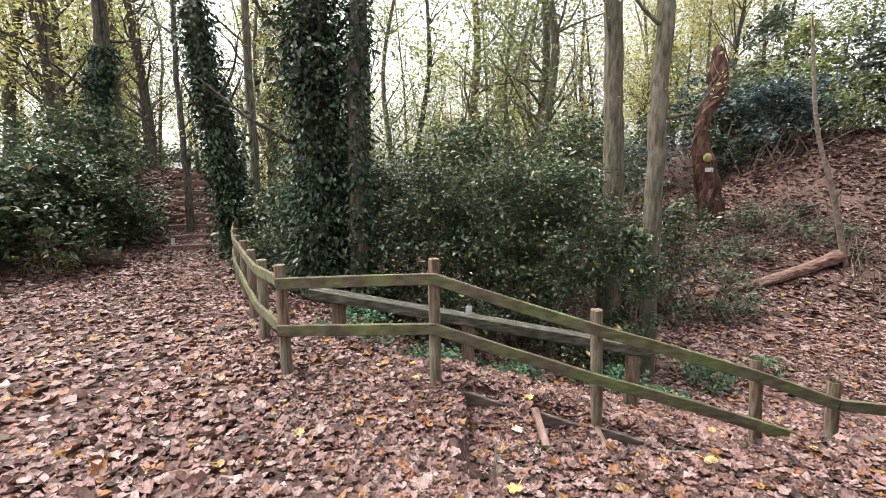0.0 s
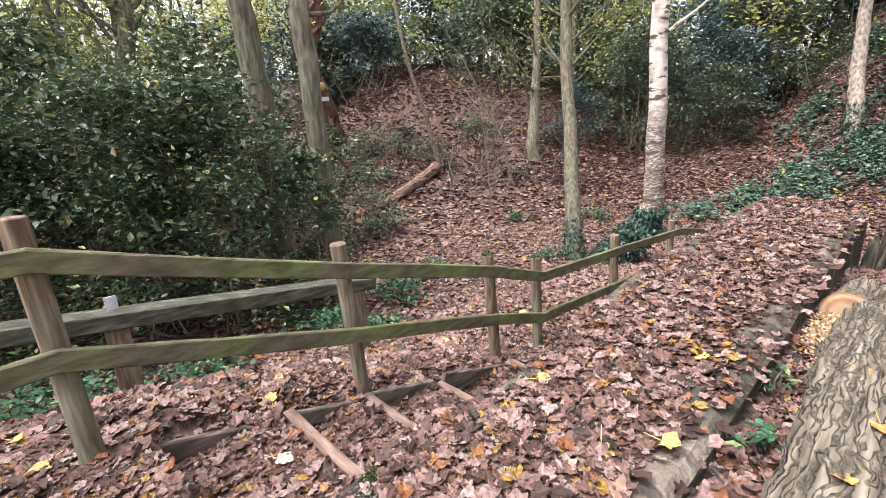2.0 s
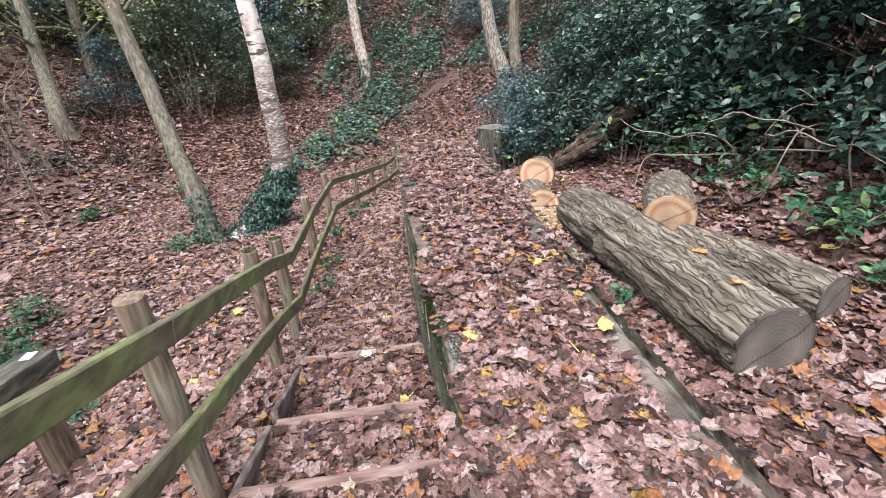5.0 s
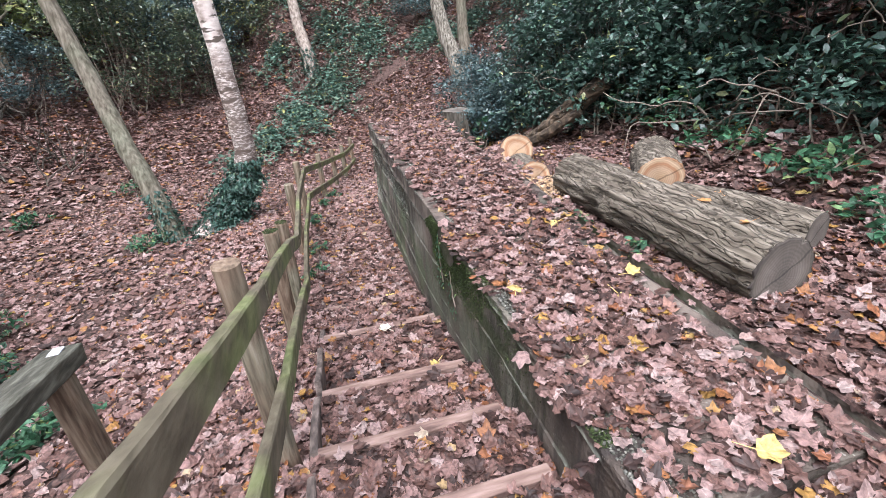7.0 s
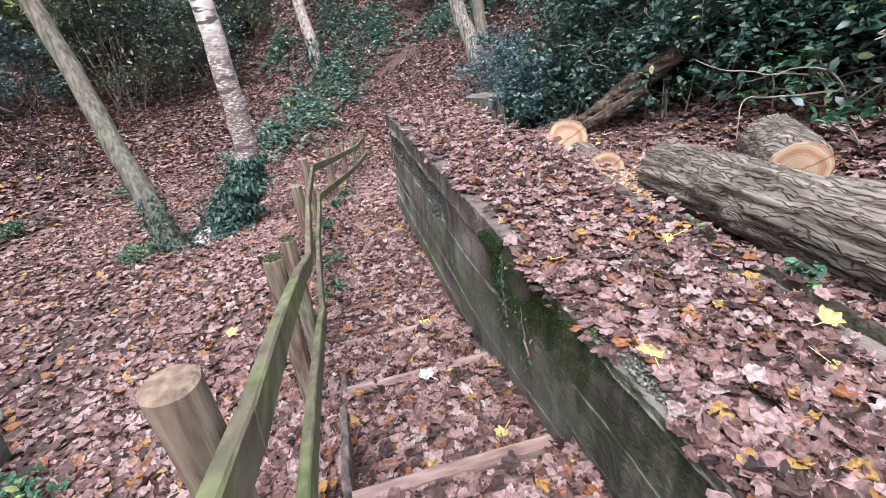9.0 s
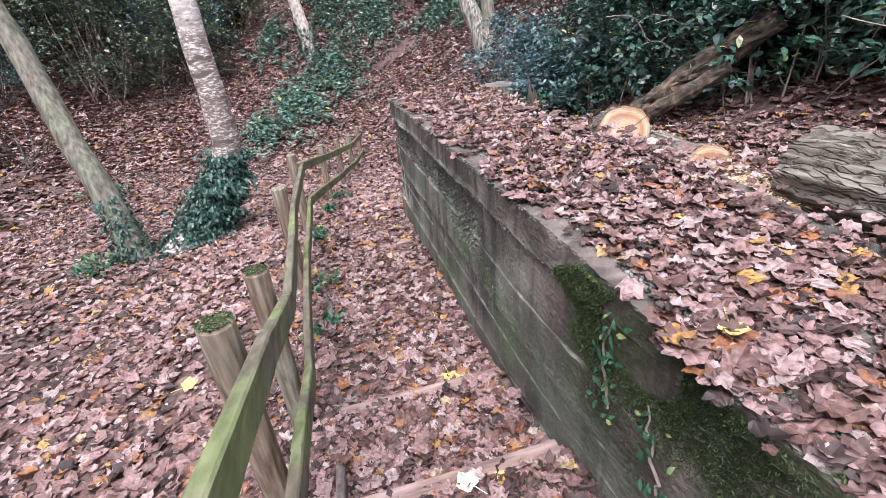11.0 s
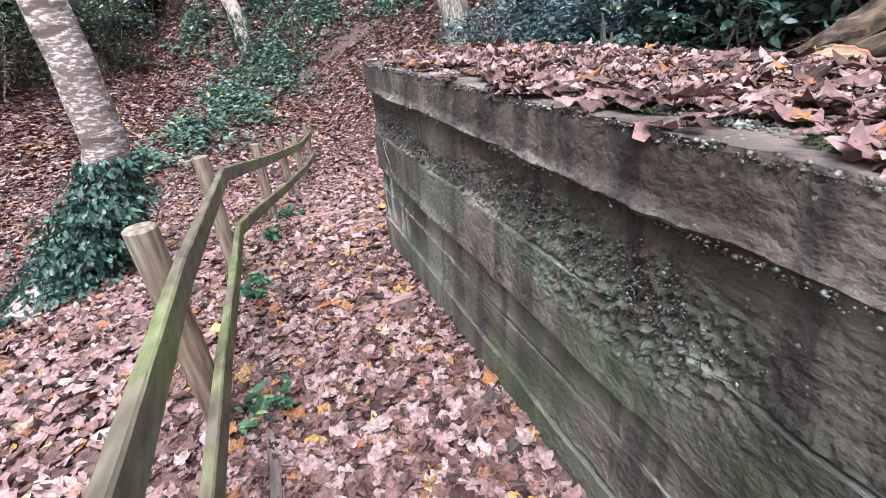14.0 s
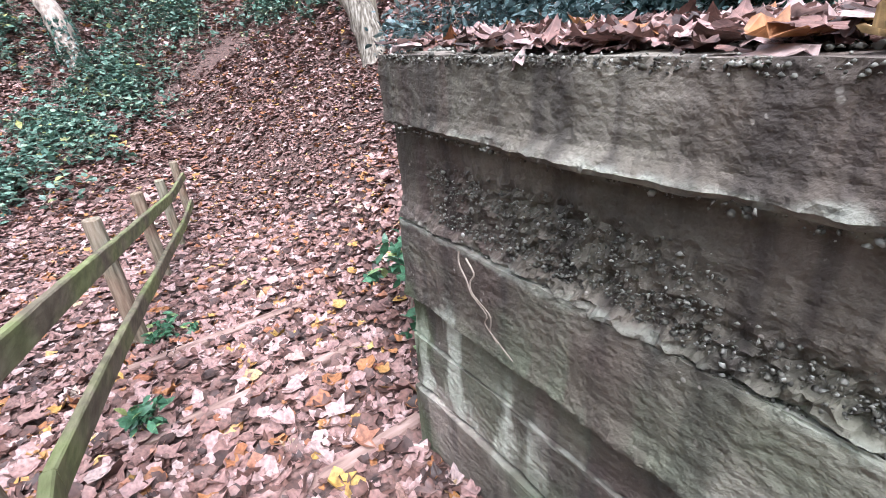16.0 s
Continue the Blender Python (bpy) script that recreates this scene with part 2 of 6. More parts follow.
    slime = maths(n, l, "MULTIPLY", step(fuzz(2.1, (1, 1, 0.6)), 0.55, 0.66), step(Zc, -0.2, -0.5))
    colour = lay(maths(n, l, "MULTIPLY", slime, 0.5), (0.075, 0.105, 0.045), colour)
    l.new(colour, p.inputs["Base Color"])
    # grain of the shutter boards, running along the wall
    grain = n.new("ShaderNodeBump")
    grain.inputs["Strength"].default_value, grain.inputs["Distance"].default_value = 0.26, 0.012
    l.new(fuzz(20, (0.4, 1, 3.0), 7), grain.inputs["Height"])
    l.new(p.inputs["Normal"].links[0].from_socket, grain.inputs["Normal"])
    l.new(grain.outputs[0], p.inputs["Normal"])
    return m


M_CONCRETE = concrete()


def plated_bark(name, stops, stretch, scale):
    """Ridged bark: long plates parted by dark cracks."""
    m = mat(name, stops, scale=9, detail=8, stretch=stretch, rough=0.95, bump=0)
    n, l = m.node_tree.nodes, m.node_tree.links
    p = n["Principled BSDF"]
    colour = p.inputs["Base Color"].links[0].from_socket
    tc = n.new("ShaderNodeTexCoord")
    wob = n.new("ShaderNodeTexNoise")
    wob.inputs["Scale"].default_value = 6
    l.new(tc.outputs["Object"], wob.inputs["Vector"])
    add = n.new("ShaderNodeVectorMath")
    add.operation = "MULTIPLY_ADD"
    add.inputs[1].default_value = (0.3, 0.11, 0.11)
    l.new(wob.outputs["Color"], add.inputs[0])
    l.new(tc.outputs["Object"], add.inputs[2])
    mp = n.new("ShaderNodeMapping")
    mp.inputs["Scale"].default_value = stretch
    l.new(add.outputs[0], mp.inputs["Vector"])
    vo = n.new("ShaderNodeTexVoronoi")
    vo.feature = "DISTANCE_TO_EDGE"
    vo.inputs["Scale"].default_value = scale
    l.new(mp.outputs[0], vo.inputs["Vector"])
    k = n.new("ShaderNodeMapRange")
    k.inputs["From Min"].default_value, k.inputs["From Max"].default_value = -0.05, 0.12
    grit = n.new("ShaderNodeTexNoise")
    grit.inputs["Scale"].default_value, grit.inputs["Detail"].default_value = 34, 6
    l.new(tc.outputs["Object"], grit.inputs["Vector"])
    rough_edge = maths(n, l, "MULTIPLY", maths(n, l, "SUBTRACT", grit.outputs["Fac"], 0.5), 0.42)
    l.new(maths(n, l, "ADD", vo.outputs["Distance"], rough_edge), k.inputs["Value"])
    mx = n.new("ShaderNodeMixRGB")
    mx.inputs[1].default_value = (0.07, 0.057, 0.043, 1)
    l.new(k.outputs[0], mx.inputs["Fac"])
    l.new(colour, mx.inputs[2])
    l.new(mx.outputs[0], p.inputs["Base Color"])
    bn = n.new("ShaderNodeBump")
    bn.inputs["Strength"].default_value, bn.inputs["Distance"].default_value = 0.9, 0.016
    l.new(k.outputs[0], bn.inputs["Height"])
    l.new(bn.outputs[0], p.inputs["Normal"])
    return m


M_LOGBARK = plated_bark("furrowed_log_bark", [(0.3, (0.06, 0.049, 0.036)), (0.5, (0.15, 0.124, 0.094)), (0.7, (0.28, 0.24, 0.19))], (0.3, 4.2, 4.2), 8.0)
M_HILL = leaf_mat("hill_shrub_leaf", [(0.0, (0.035, 0.055, 0.035)), (0.5, (0.075, 0.105, 0.062)), (0.85, (0.13, 0.165, 0.1)), (1.0, (0.26, 0.26, 0.12))], rough=0.35, translucent=0.3, spec=0.55)
M_DARKTWIG = mat("dark_twig", [(0.3, (0.03, 0.024, 0.02)), (0.7, (0.1, 0.08, 0.065))], scale=10, rough=0.9, bump=0.2)
M_BARK = mat("rough_grey_bark", [(0.32, (0.05, 0.042, 0.032)), (0.5, (0.16, 0.14, 0.11)), (0.68, (0.33, 0.3, 0.25))], scale=9, detail=9, stretch=(3, 3, 0.7), rough=0.95, bump=1.0)
M_TRUNK = mat("grey_green_bark", [(0.3, (0.0665, 0.054, 0.038)), (0.5, (0.142, 0.122, 0.0902)), (0.7, (0.237, 0.207, 0.162))], scale=7, detail=8, stretch=(3, 3, 0.6), rough=0.95, bump=0.8,
              ramp2=[(0.3, (0.06, 0.056, 0.036)), (0.5, (0.13, 0.122, 0.086)), (0.7, (0.22, 0.21, 0.155))], mix_scale=1.5)
M_DARKTRUNK = mat("dark_bark", [(0.3, (0.03, 0.026, 0.02)), (0.5, (0.08, 0.07, 0.055)), (0.7, (0.15, 0.135, 0.11))], scale=8, detail=8, stretch=(3, 3, 0.6), rough=0.95, bump=0.8)
M_IVY = leaf_mat("ivy_leaf", [(0.0, (0.015, 0.035, 0.022)), (0.5, (0.03, 0.07, 0.052)), (0.85, (0.065, 0.125, 0.1)), (1.0, (0.13, 0.2, 0.13))], rough=0.4, translucent=0.15)
M_IVYDARK = leaf_mat("dark_ivy_leaf", [(0.0, (0.014, 0.028, 0.014)), (0.5, (0.032, 0.06, 0.03)), (0.85, (0.06, 0.105, 0.05)), (1.0, (0.12, 0.17, 0.08))], rough=0.4, translucent=0.15)
M_BUSH = leaf_mat("evergreen_leaf", [(0.0, (0.028, 0.05, 0.027)), (0.45, (0.06, 0.1, 0.05)), (0.75, (0.1, 0.145, 0.075)), (0.92, (0.18, 0.22, 0.1)), (0.97, (0.32, 0.29, 0.1)), (1.0, (0.3, 0.18, 0.1))], rough=0.3, spec=0.6, translucent=0.2)
M_CROWN = leaf_mat("autumn_crown_leaf", [(0.0, (0.38, 0.38, 0.14)), (0.4, (0.5, 0.49, 0.2)), (0.75, (0.6, 0.52, 0.18)), (1.0, (0.38, 0.44, 0.18))], rough=0.5, translucent=0.58)
M_CROWN_GREEN = leaf_mat("green_crown_leaf", [(0.0, (0.12, 0.16, 0.06)), (0.5, (0.24, 0.29, 0.12)), (1.0, (0.4, 0.42, 0.16))], rough=0.5, translucent=0.5)
M_TWIG = mat("bare_twig", [(0.3, (0.12, 0.09, 0.07)), (0.7, (0.3, 0.25, 0.2))], scale=10, rough=0.9, bump=0.2)
M_OLDCUT = mat("weathered_cut_wood", [(0.3, (0.07, 0.06, 0.05)), (0.55, (0.14, 0.12, 0.1)), (0.75, (0.22, 0.19, 0.16))], scale=5, detail=6, rough=0.9, bump=0.3)


# ---- mesh tools ----
def finish(name, verts, faces, material, parent=None, label="", smooth=False):
    me = bpy.data.meshes.new(name)
    me.from_pydata(verts, [], faces)
    me.materials.append(material)
    if smooth:
        me.polygons.foreach_set("use_smooth", [True] * len(me.polygons))
    me.update()
    ob = new(name, me)
    if parent:
        ob.parent = parent
    if label:
        ob["label"] = label
    return ob


def part(name, bm, material, parent=None, label="", smooth=False):
    me = bpy.data.meshes.new(name)
    bmesh.ops.recalc_face_normals(bm, faces=bm.faces)
    bm.to_mesh(me)
    bm.free()
    me.materials.append(material)
    if smooth:
        me.polygons.foreach_set("use_smooth", [True] * len(me.polygons))
    ob = new(name, me)
    if parent:
        ob.parent = parent
    if label:
        ob["label"] = label
    return ob


def spin(n, tilt, seed_rng):
    """n random turns: any heading, with the local z tilted by about tilt radians."""
    h = seed_rng.uniform(0, 2 * np.pi, n)
    t = np.abs(seed_rng.normal(0, 1, n)) * tilt
    a = seed_rng.uniform(0, 2 * np.pi, n)
    return h, t, a


def turn_matrices(h, t, a):
    ch, sh = np.cos(h), np.sin(h)
    rz = np.zeros((len(h), 3, 3))
    rz[:, 0, 0], rz[:, 0, 1], rz[:, 1, 0], rz[:, 1, 1], rz[:, 2, 2] = ch, -sh, sh, ch, 1
    ax = np.stack([np.cos(a), np.sin(a), np.zeros_like(a)], 1)
    c, s = np.cos(t)[:, None, None], np.sin(t)[:, None, None]
    k = np.zeros((len(h), 3, 3))
    k[:, 0, 2], k[:, 1, 2], k[:, 2, 0], k[:, 2, 1] = ax[:, 1], -ax[:, 0], -ax[:, 1], ax[:, 0]
    eye3 = np.eye(3)[None]
    rt = eye3 + s * k + (1 - c) * (k @ k)
    return rt @ rz


def scatter(name, template, tris, pos, turns, sizes, material, parent=None, label="", smooth=False, mapped=False):
    """One mesh of many small leaves: the template at each place, turned and scaled."""
    n, k = len(pos), len(template)
    v = np.einsum("nij,kj->nki", turns, template) * sizes[:, None, None] + pos[:, None, :]
    f = (tris[None] + (np.arange(n) * k)[:, None, None]).reshape(-1)
    me = bpy.data.meshes.new(name)
    me.vertices.add(n * k)
    me.vertices.foreach_set("co", v.reshape(-1).astype(np.float32))
    me.loops.add(len(f))
    me.loops.foreach_set("vertex_index", f.astype(np.int32))
    m = tris.shape[1]
    me.polygons.add(len(f) // m)
    me.polygons.foreach_set("loop_start", np.arange(0, len(f), m, dtype=np.int32))
    me.materials.append(material)
    if smooth:
        me.polygons.foreach_set("use_smooth", np.ones(len(f) // m, dtype=bool))
    if mapped:
        # each leaf keeps its own flat coordinates, for its veins
        uv = me.uv_layers.new(name="leaf")
        uv.data.foreach_set("uv", np.tile(template[tris.reshape(-1)][:, :2], (n, 1)).reshape(-1).astype(np.float32))
    me.update(calc_edges=True)
    me.validate()
    ob = new(name, me)
    if parent:
        ob.parent = parent
    if label:
        ob["label"] = label
    return ob


def maple_template(curl, fold, seed, ragged=0.12, lobed=0.4):
    r = np.random.default_rng(seed)
    radii = [0.5, 0.36, 0.47, 0.34, 0.42, 0.29, 0.3, 0.25, 0.4, 0.35, 0.48, 0.37]
    radii = [q if i % 2 == 0 else q * lobed + 0.44 * (1 - lobed) for i, q in enumerate(radii)]
    pts = [(0, 0, -0.02)]
    for i, q in enumerate(radii):
        a = math.pi / 2 + (i + r.uniform(-0.3, 0.3)) * 2 * math.pi / 12
        q = q * r.uniform(1 - ragged * 1.6, 1 + ragged)
        x, y = q * math.cos(a), q * math.sin(a)
        pts.append((x, y, curl * (x * x + y * y) * 2 + fold * abs(x) + r.uniform(-0.05, 0.05)))
    tris = [(0, i + 1, (i + 1) % 12 + 1) for i in range(12)]
    return np.array(pts), np.array(tris)


MAPLE = [maple_template(0.4, 0.12, 1), maple_template(-0.5, 0.05, 2, 0.25), maple_template(0.85, -0.1, 3, 0.3), maple_template(-0.15, 0.5, 4, 0.3), maple_template(-0.75, 0.3, 5, 0.35), maple_template(0.1, 0.85, 7, 0.35)]


def lobed_template(curl, fold, seed, crumple=0.06, width=1.0):
    """A five-lobed maple leaf: toothed lobes, deep bays between them, the tips curled up or down."""
    r = np.random.default_rng(seed)
    outline = [(-90, 0.2)]
    lobes = [(-32, 0.36), (28, 0.48), (90, 0.54), (152, 0.48), (212, 0.36)]
    for i, (a, q) in enumerate(lobes):
        q = q * r.uniform(0.82, 1.1)
        outline += [(a - 14, q * 0.86), (a + r.uniform(-5, 5), q), (a + 14, q * 0.86)]
        if i < 4:
            outline.append((a + 30, q * r.uniform(0.66, 0.82)))
    pts = [(0, 0, 0)]
    for a, q in outline:
        x, y = q * math.cos(radians(a)) * width, q * math.sin(radians(a))
        pts.append((x, y, curl * (x * x + y * y) * 2 + fold * abs(x) + r.uniform(-crumple, crumple)))
    n = len(outline)
    return np.array(pts), np.array([(0, i + 1, (i + 1) % n + 1) for i in range(n)])


LOBED = [lobed_template(0.25, 0.08, 31), lobed_template(-0.35, 0.05, 32), lobed_template(0.5, -0.15, 33, 0.08), lobed_template(-0.15, 0.3, 34, 0.07, 0.9), lobed_template(-0.6, 0.2, 35, 0.08), lobed_template(0.2, -0.35, 36, 0.08, 0.85), lobed_template(0.1, 0.6, 37, 0.08, 0.8), lobed_template(0.1, 0.0, 38, 0.05)]


def torn_template(curl, fold, seed):
    """A cheaper curled leaf for ground further off."""
    r = np.random.default_rng(seed)
    pts = [(0, 0, -0.02)]
    for i, q in enumerate((0.5, 0.34, 0.46, 0.3, 0.44, 0.36)):
        a = (i + r.uniform(-0.3, 0.3)) * math.pi / 3
        q = q * r.uniform(0.75, 1.15)
        x, y = q * math.cos(a), q * math.sin(a)
        pts.append((x, y, curl * (x * x + y * y) * 2 + fold * abs(x) + r.uniform(-0.06, 0.06)))
    return np.array(pts), np.array([(0, i + 1, (i + 1) % 6 + 1) for i in range(6)])


TORN = [torn_template(0.4, 0.1, 1), torn_template(-0.5, 0.1, 2), torn_template(0.7, -0.2, 3), torn_template(-0.2, 0.6, 4), torn_template(0.1, -0.5, 5)]
FLAT = [lobed_template(0.25, 0.08, 21, 0.03), lobed_template(-0.3, 0.05, 22, 0.03), lobed_template(0.15, 0.3, 23, 0.04)]
OVAL = (np.array([(0, -0.5, 0), (0.24, -0.1, 0.1), (0.16, 0.3, 0.08), (0, 0.55, -0.06), (-0.16, 0.3, 0.08), (-0.24, -0.1, 0.1)]),
        np.array([(0, 1, 5), (1, 2, 4), (1, 4, 5), (2, 3, 4)]))
BLADE = (np.array([(0, -0.5, 0), (0.27, 0.02, 0.1), (0, 0.5, -0.05), (-0.27, 0.02, 0.1)]), np.array([(0, 1, 2), (0, 2, 3)]))


def tube(path, radii, sides=8, wobble=0.0, seed=0, cap=True):
    """Verts and faces of a swept round limb along path."""
    r = np.random.default_rng(seed)
    p = np.array(path, float)
    n = len(p)
    d = np.gradient(p, axis=0)
    d /= np.linalg.norm(d, axis=1)[:, None] + 1e-9
    ref = np.array([0.0, 0.0, 1.0]) if abs(d[0][2]) < 0.9 else np.array([1.0, 0.0, 0.0])
    verts, faces = [], []
    u = np.cross(d[0], ref)
    u /= np.linalg.norm(u)
    bumps = 1 + wobble * r.normal(0, 1, (n, sides))
    for i in range(n):
        u = u - d[i] * (u @ d[i])
        u /= np.linalg.norm(u) + 1e-9
        w = np.cross(d[i], u)
        for j in range(sides):
            a = 2 * math.pi * j / sides
            verts.append(p[i] + (u * math.cos(a) + w * math.sin(a)) * radii[i] * bumps[i, j])
    for i in range(n - 1):
        for j in range(sides):
            k = (j + 1) % sides
            faces.append((i * sides + j, i * sides + k, (i + 1) * sides + k, (i + 1) * sides + j))
    if cap:
        faces.append(tuple(range(sides))[::-1])
        faces.append(tuple((n - 1) * sides + j for j in range(sides)))
    return verts, faces


def merge(pieces):
    verts, faces = [], []
    for v, f in pieces:
        o = len(verts)
        verts += list(v)
        faces += [tuple(i + o for i in q) for q in f]
    return verts, faces


def spline(points, n):
    p = np.array(points, float)
    t = np.linspace(0, len(p) - 1, n)
    out = []
    for a in t:
        i = min(int(a), len(p) - 2)
        f = a - i
        p0, p1, p2, p3 = p[max(i - 1, 0)], p[i], p[i + 1], p[min(i + 2, len(p) - 1)]
        out.append(0.5 * (2 * p1 + (p2 - p0) * f + (2 * p0 - 5 * p1 + 4 * p2 - p3) * f * f + (3 * p1 - p0 - 3 * p2 + p3) * f ** 3))
    return np.array(out)


# ---- ground ----
def sm(a, b, v):
    t = np.clip((v - a) / (b - a), 0, 1)
    return t * t * (3 - 2 * t)


def soft(v, w=0.5):
    return w * np.log1p(np.exp(np.clip(v / w, -40, 40)))


RISERS = [(0.12, 0.0), (0.74, -0.19), (1.28, -0.37), (1.9, -0.56), (2.78, -0.76), (3.46, -0.9), (5.72, -1.05), (6.72, -1.155), (7.5, -1.285), (8.35, -1.415)]
PATH_X = [-2, 0.1, 0.75, 1.3, 1.9, 2.8, 3.5, 6.1, 7.0, 8.2, 11.7, 15, 19, 22, 26, 40]
PATH_Z = [0.05, 0.02, -0.19, -0.38, -0.56, -0.77, -0.98, -1.06, -1.22, -1.42, -1.97, -2.0, -1.5, -0.4, 1.2, 5.0]
WALL_X0, WALL_X1, WALL_Y0, WALL_Y1, WALL_TOP = 0.33, 6.64, 1.66, 2.66, 0.2


def lane(x):
    """The path's own level along the fence, in treads between the step boards."""
    smooth = np.interp(x, PATH_X, PATH_Z)
    z = np.interp(x, [-2, 0.12], [0.05, 0.03])
    for (a, top), nxt in zip(RISERS[:6], [r[1] for r in RISERS[1:6]] + [-0.98]):
        z = z + (nxt - (top if a > 0.12 else 0.03)) * sm(a - 0.02, a + 0.06, x)
    return np.where(x < 3.5, z, smooth)


def ground_z(x, y):
    x, y = np.asarray(x, float), np.asarray(y, float)
    hp = np.interp(x, PATH_X, PATH_Z)
    inside = sm(2.2, 2.5, y) * (1 - sm(3.62, 3.85, y)) * sm(-0.4, 0.1, x)
    hp_l = hp + (lane(x) - hp) * inside
    # the upper ground where the walk starts
    upper = 0.05 + 0.12 * soft(2.9 - y, 0.3) * (1 - sm(-0.5, 1.5, x))
    along = (x + 1.5) * -0.5 + (y - 3.7) * 0.866
    aside = (x + 1.5) * 0.866 + (y - 3.7) * 0.5
    upper = upper - 0.2 * sm(0, 3, along) * (1 - sm(6, 9, along)) + 1.9 * sm(8.5, 19, along) * (1 - sm(25, 45, along))
    # the hollow beyond the fence
    floor = -1.1 - 0.07 * np.clip(x, 0, 12)
    hollow = hp_l + (np.minimum(floor, hp_l) - hp_l) * sm(3.85, 6.5, y)
    left_side = upper + (np.minimum(floor, upper) - upper) * sm(0.2, 4.0, aside)
    z = np.where(x > -0.2, hollow, left_side)
    blend = sm(-1.5, 0.3, x)
    z = left_side * (1 - blend) + hollow * blend
    # terrace with the logs, and the bank above it
    terrace = 0.03 - 0.17 * sm(3.2, 4.6, x) - 0.75 * sm(4.7, 8.4, x) + (hp + 0.5 + 0.89) * sm(8.4, 11, x)
    tz = np.where(x > 0.3, terrace, upper)
    tz = upper + (terrace - upper) * sm(-0.4, 0.6, x)
    edge = sm(2.5 - 0.5 * sm(7, 11, x), 1.8 - 0.9 * sm(7, 11, x), y)
    z = z * (1 - edge) + tz * edge
    bank = np.minimum((0.55 + 0.15 * sm(6, 10, x)) * soft(0.75 - y + 0.6 * sm(8, 13, x), 0.2), 5.5) * sm(0.2, 2.6, x)
    z = z + bank
    # the far hillside
    e = np.sqrt((x / 17.6) ** 2 + (y / 13.5) ** 2)
    rise = np.minimum(soft((e - 1) * 14, 1.0), 13 - 4 * sm(6, 14, y))
    hill = (0.03 + 0.4 * sm(3, 15, x)) * rise * sm(2, 6, y + 0.45 * soft(x - 12))
    hill = hill + 0.24 * sm(11, 15, x) * sm(8, 14, y) * np.minimum(soft((e - 1.35) * 14, 1.0), 10)
    z = z + hill
    lumps = 0.03 * np.sin(1.7 * x + 0.6 * y) * np.sin(1.3 * y - 0.5 * x + 1) + 0.015 * np.sin(4.1 * x + 1.1) * np.sin(3.7 * y + x)
    return z + lumps * (1 - inside * 0.7) * (1 - sm(1.5, 1.7, y) * (1 - sm(2.6, 2.8, y)) * 0.5)


def axis_steps(lo, hi, fine, far):
    mid = list(np.arange(lo, hi, fine))
    step, v, up = fine, hi, []
    while v < far:
        up.append(v)
        step *= 1.09
        v += step
    step, v, down = fine, lo, []
    while v > -far:
        step *= 1.09
        v -= step
        down.append(v)
    return np.array(down[::-1] + mid + up)


def build_ground():
    gx, gy = axis_steps(-3.0, 9.0, 0.06, 160), axis_steps(0.0, 5.0, 0.06, 160)
    xx, yy = np.meshgrid(gx, gy, indexing="ij")
    zz = ground_z(xx, yy)
    n, m = len(gx), len(gy)
    v = np.stack([xx, yy, zz], -1).reshape(-1, 3)
    i, j = np.meshgrid(np.arange(n - 1), np.arange(m - 1), indexing="ij")
    a = (i * m + j).reshape(-1)
    quads = np.stack([a, a + m, a + m + 1, a + 1], 1)
    ob = scatter("ground", v, quads, np.zeros((1, 3)), np.eye(3)[None], np.ones(1), M_SOIL)
    ob.data.polygons.foreach_set("use_smooth", [True] * len(ob.data.polygons))
    return tagged(ob, "woodland soil under a carpet of fallen brown leaves", "ground", kind="structure")


build_ground()


# ---- the concrete wall ----
LIPS = [0.034, 0.03, 0.02, 0.014, 0.014]
LIFTS = [0.2, 0.03, -0.25, -0.51, -0.66, -0.87, -1.5]


# broken, honeycombed places in the face: x, half length, z, half height, depth
HOLLOWS = [(4.6, 0.5, -0.14, 0.08, 0.045), (6.15, 0.28, -0.1, 0.05, 0.045), (5.6, 0.6, -0.2, 0.045, 0.035), (4.05, 0.2, -0.22, 0.1, 0.04), (6.2, 0.25, -0.19, 0.03, 0.04), (4.3, 0.3, -0.32, 0.05, 0.03)]


def top_of(x):
    return 0.075 + 0.125 * sm(1.5, 3.3, x)


def front(x):
    return 2.585 + 0.075 * sm(1.5, 3.3, x)


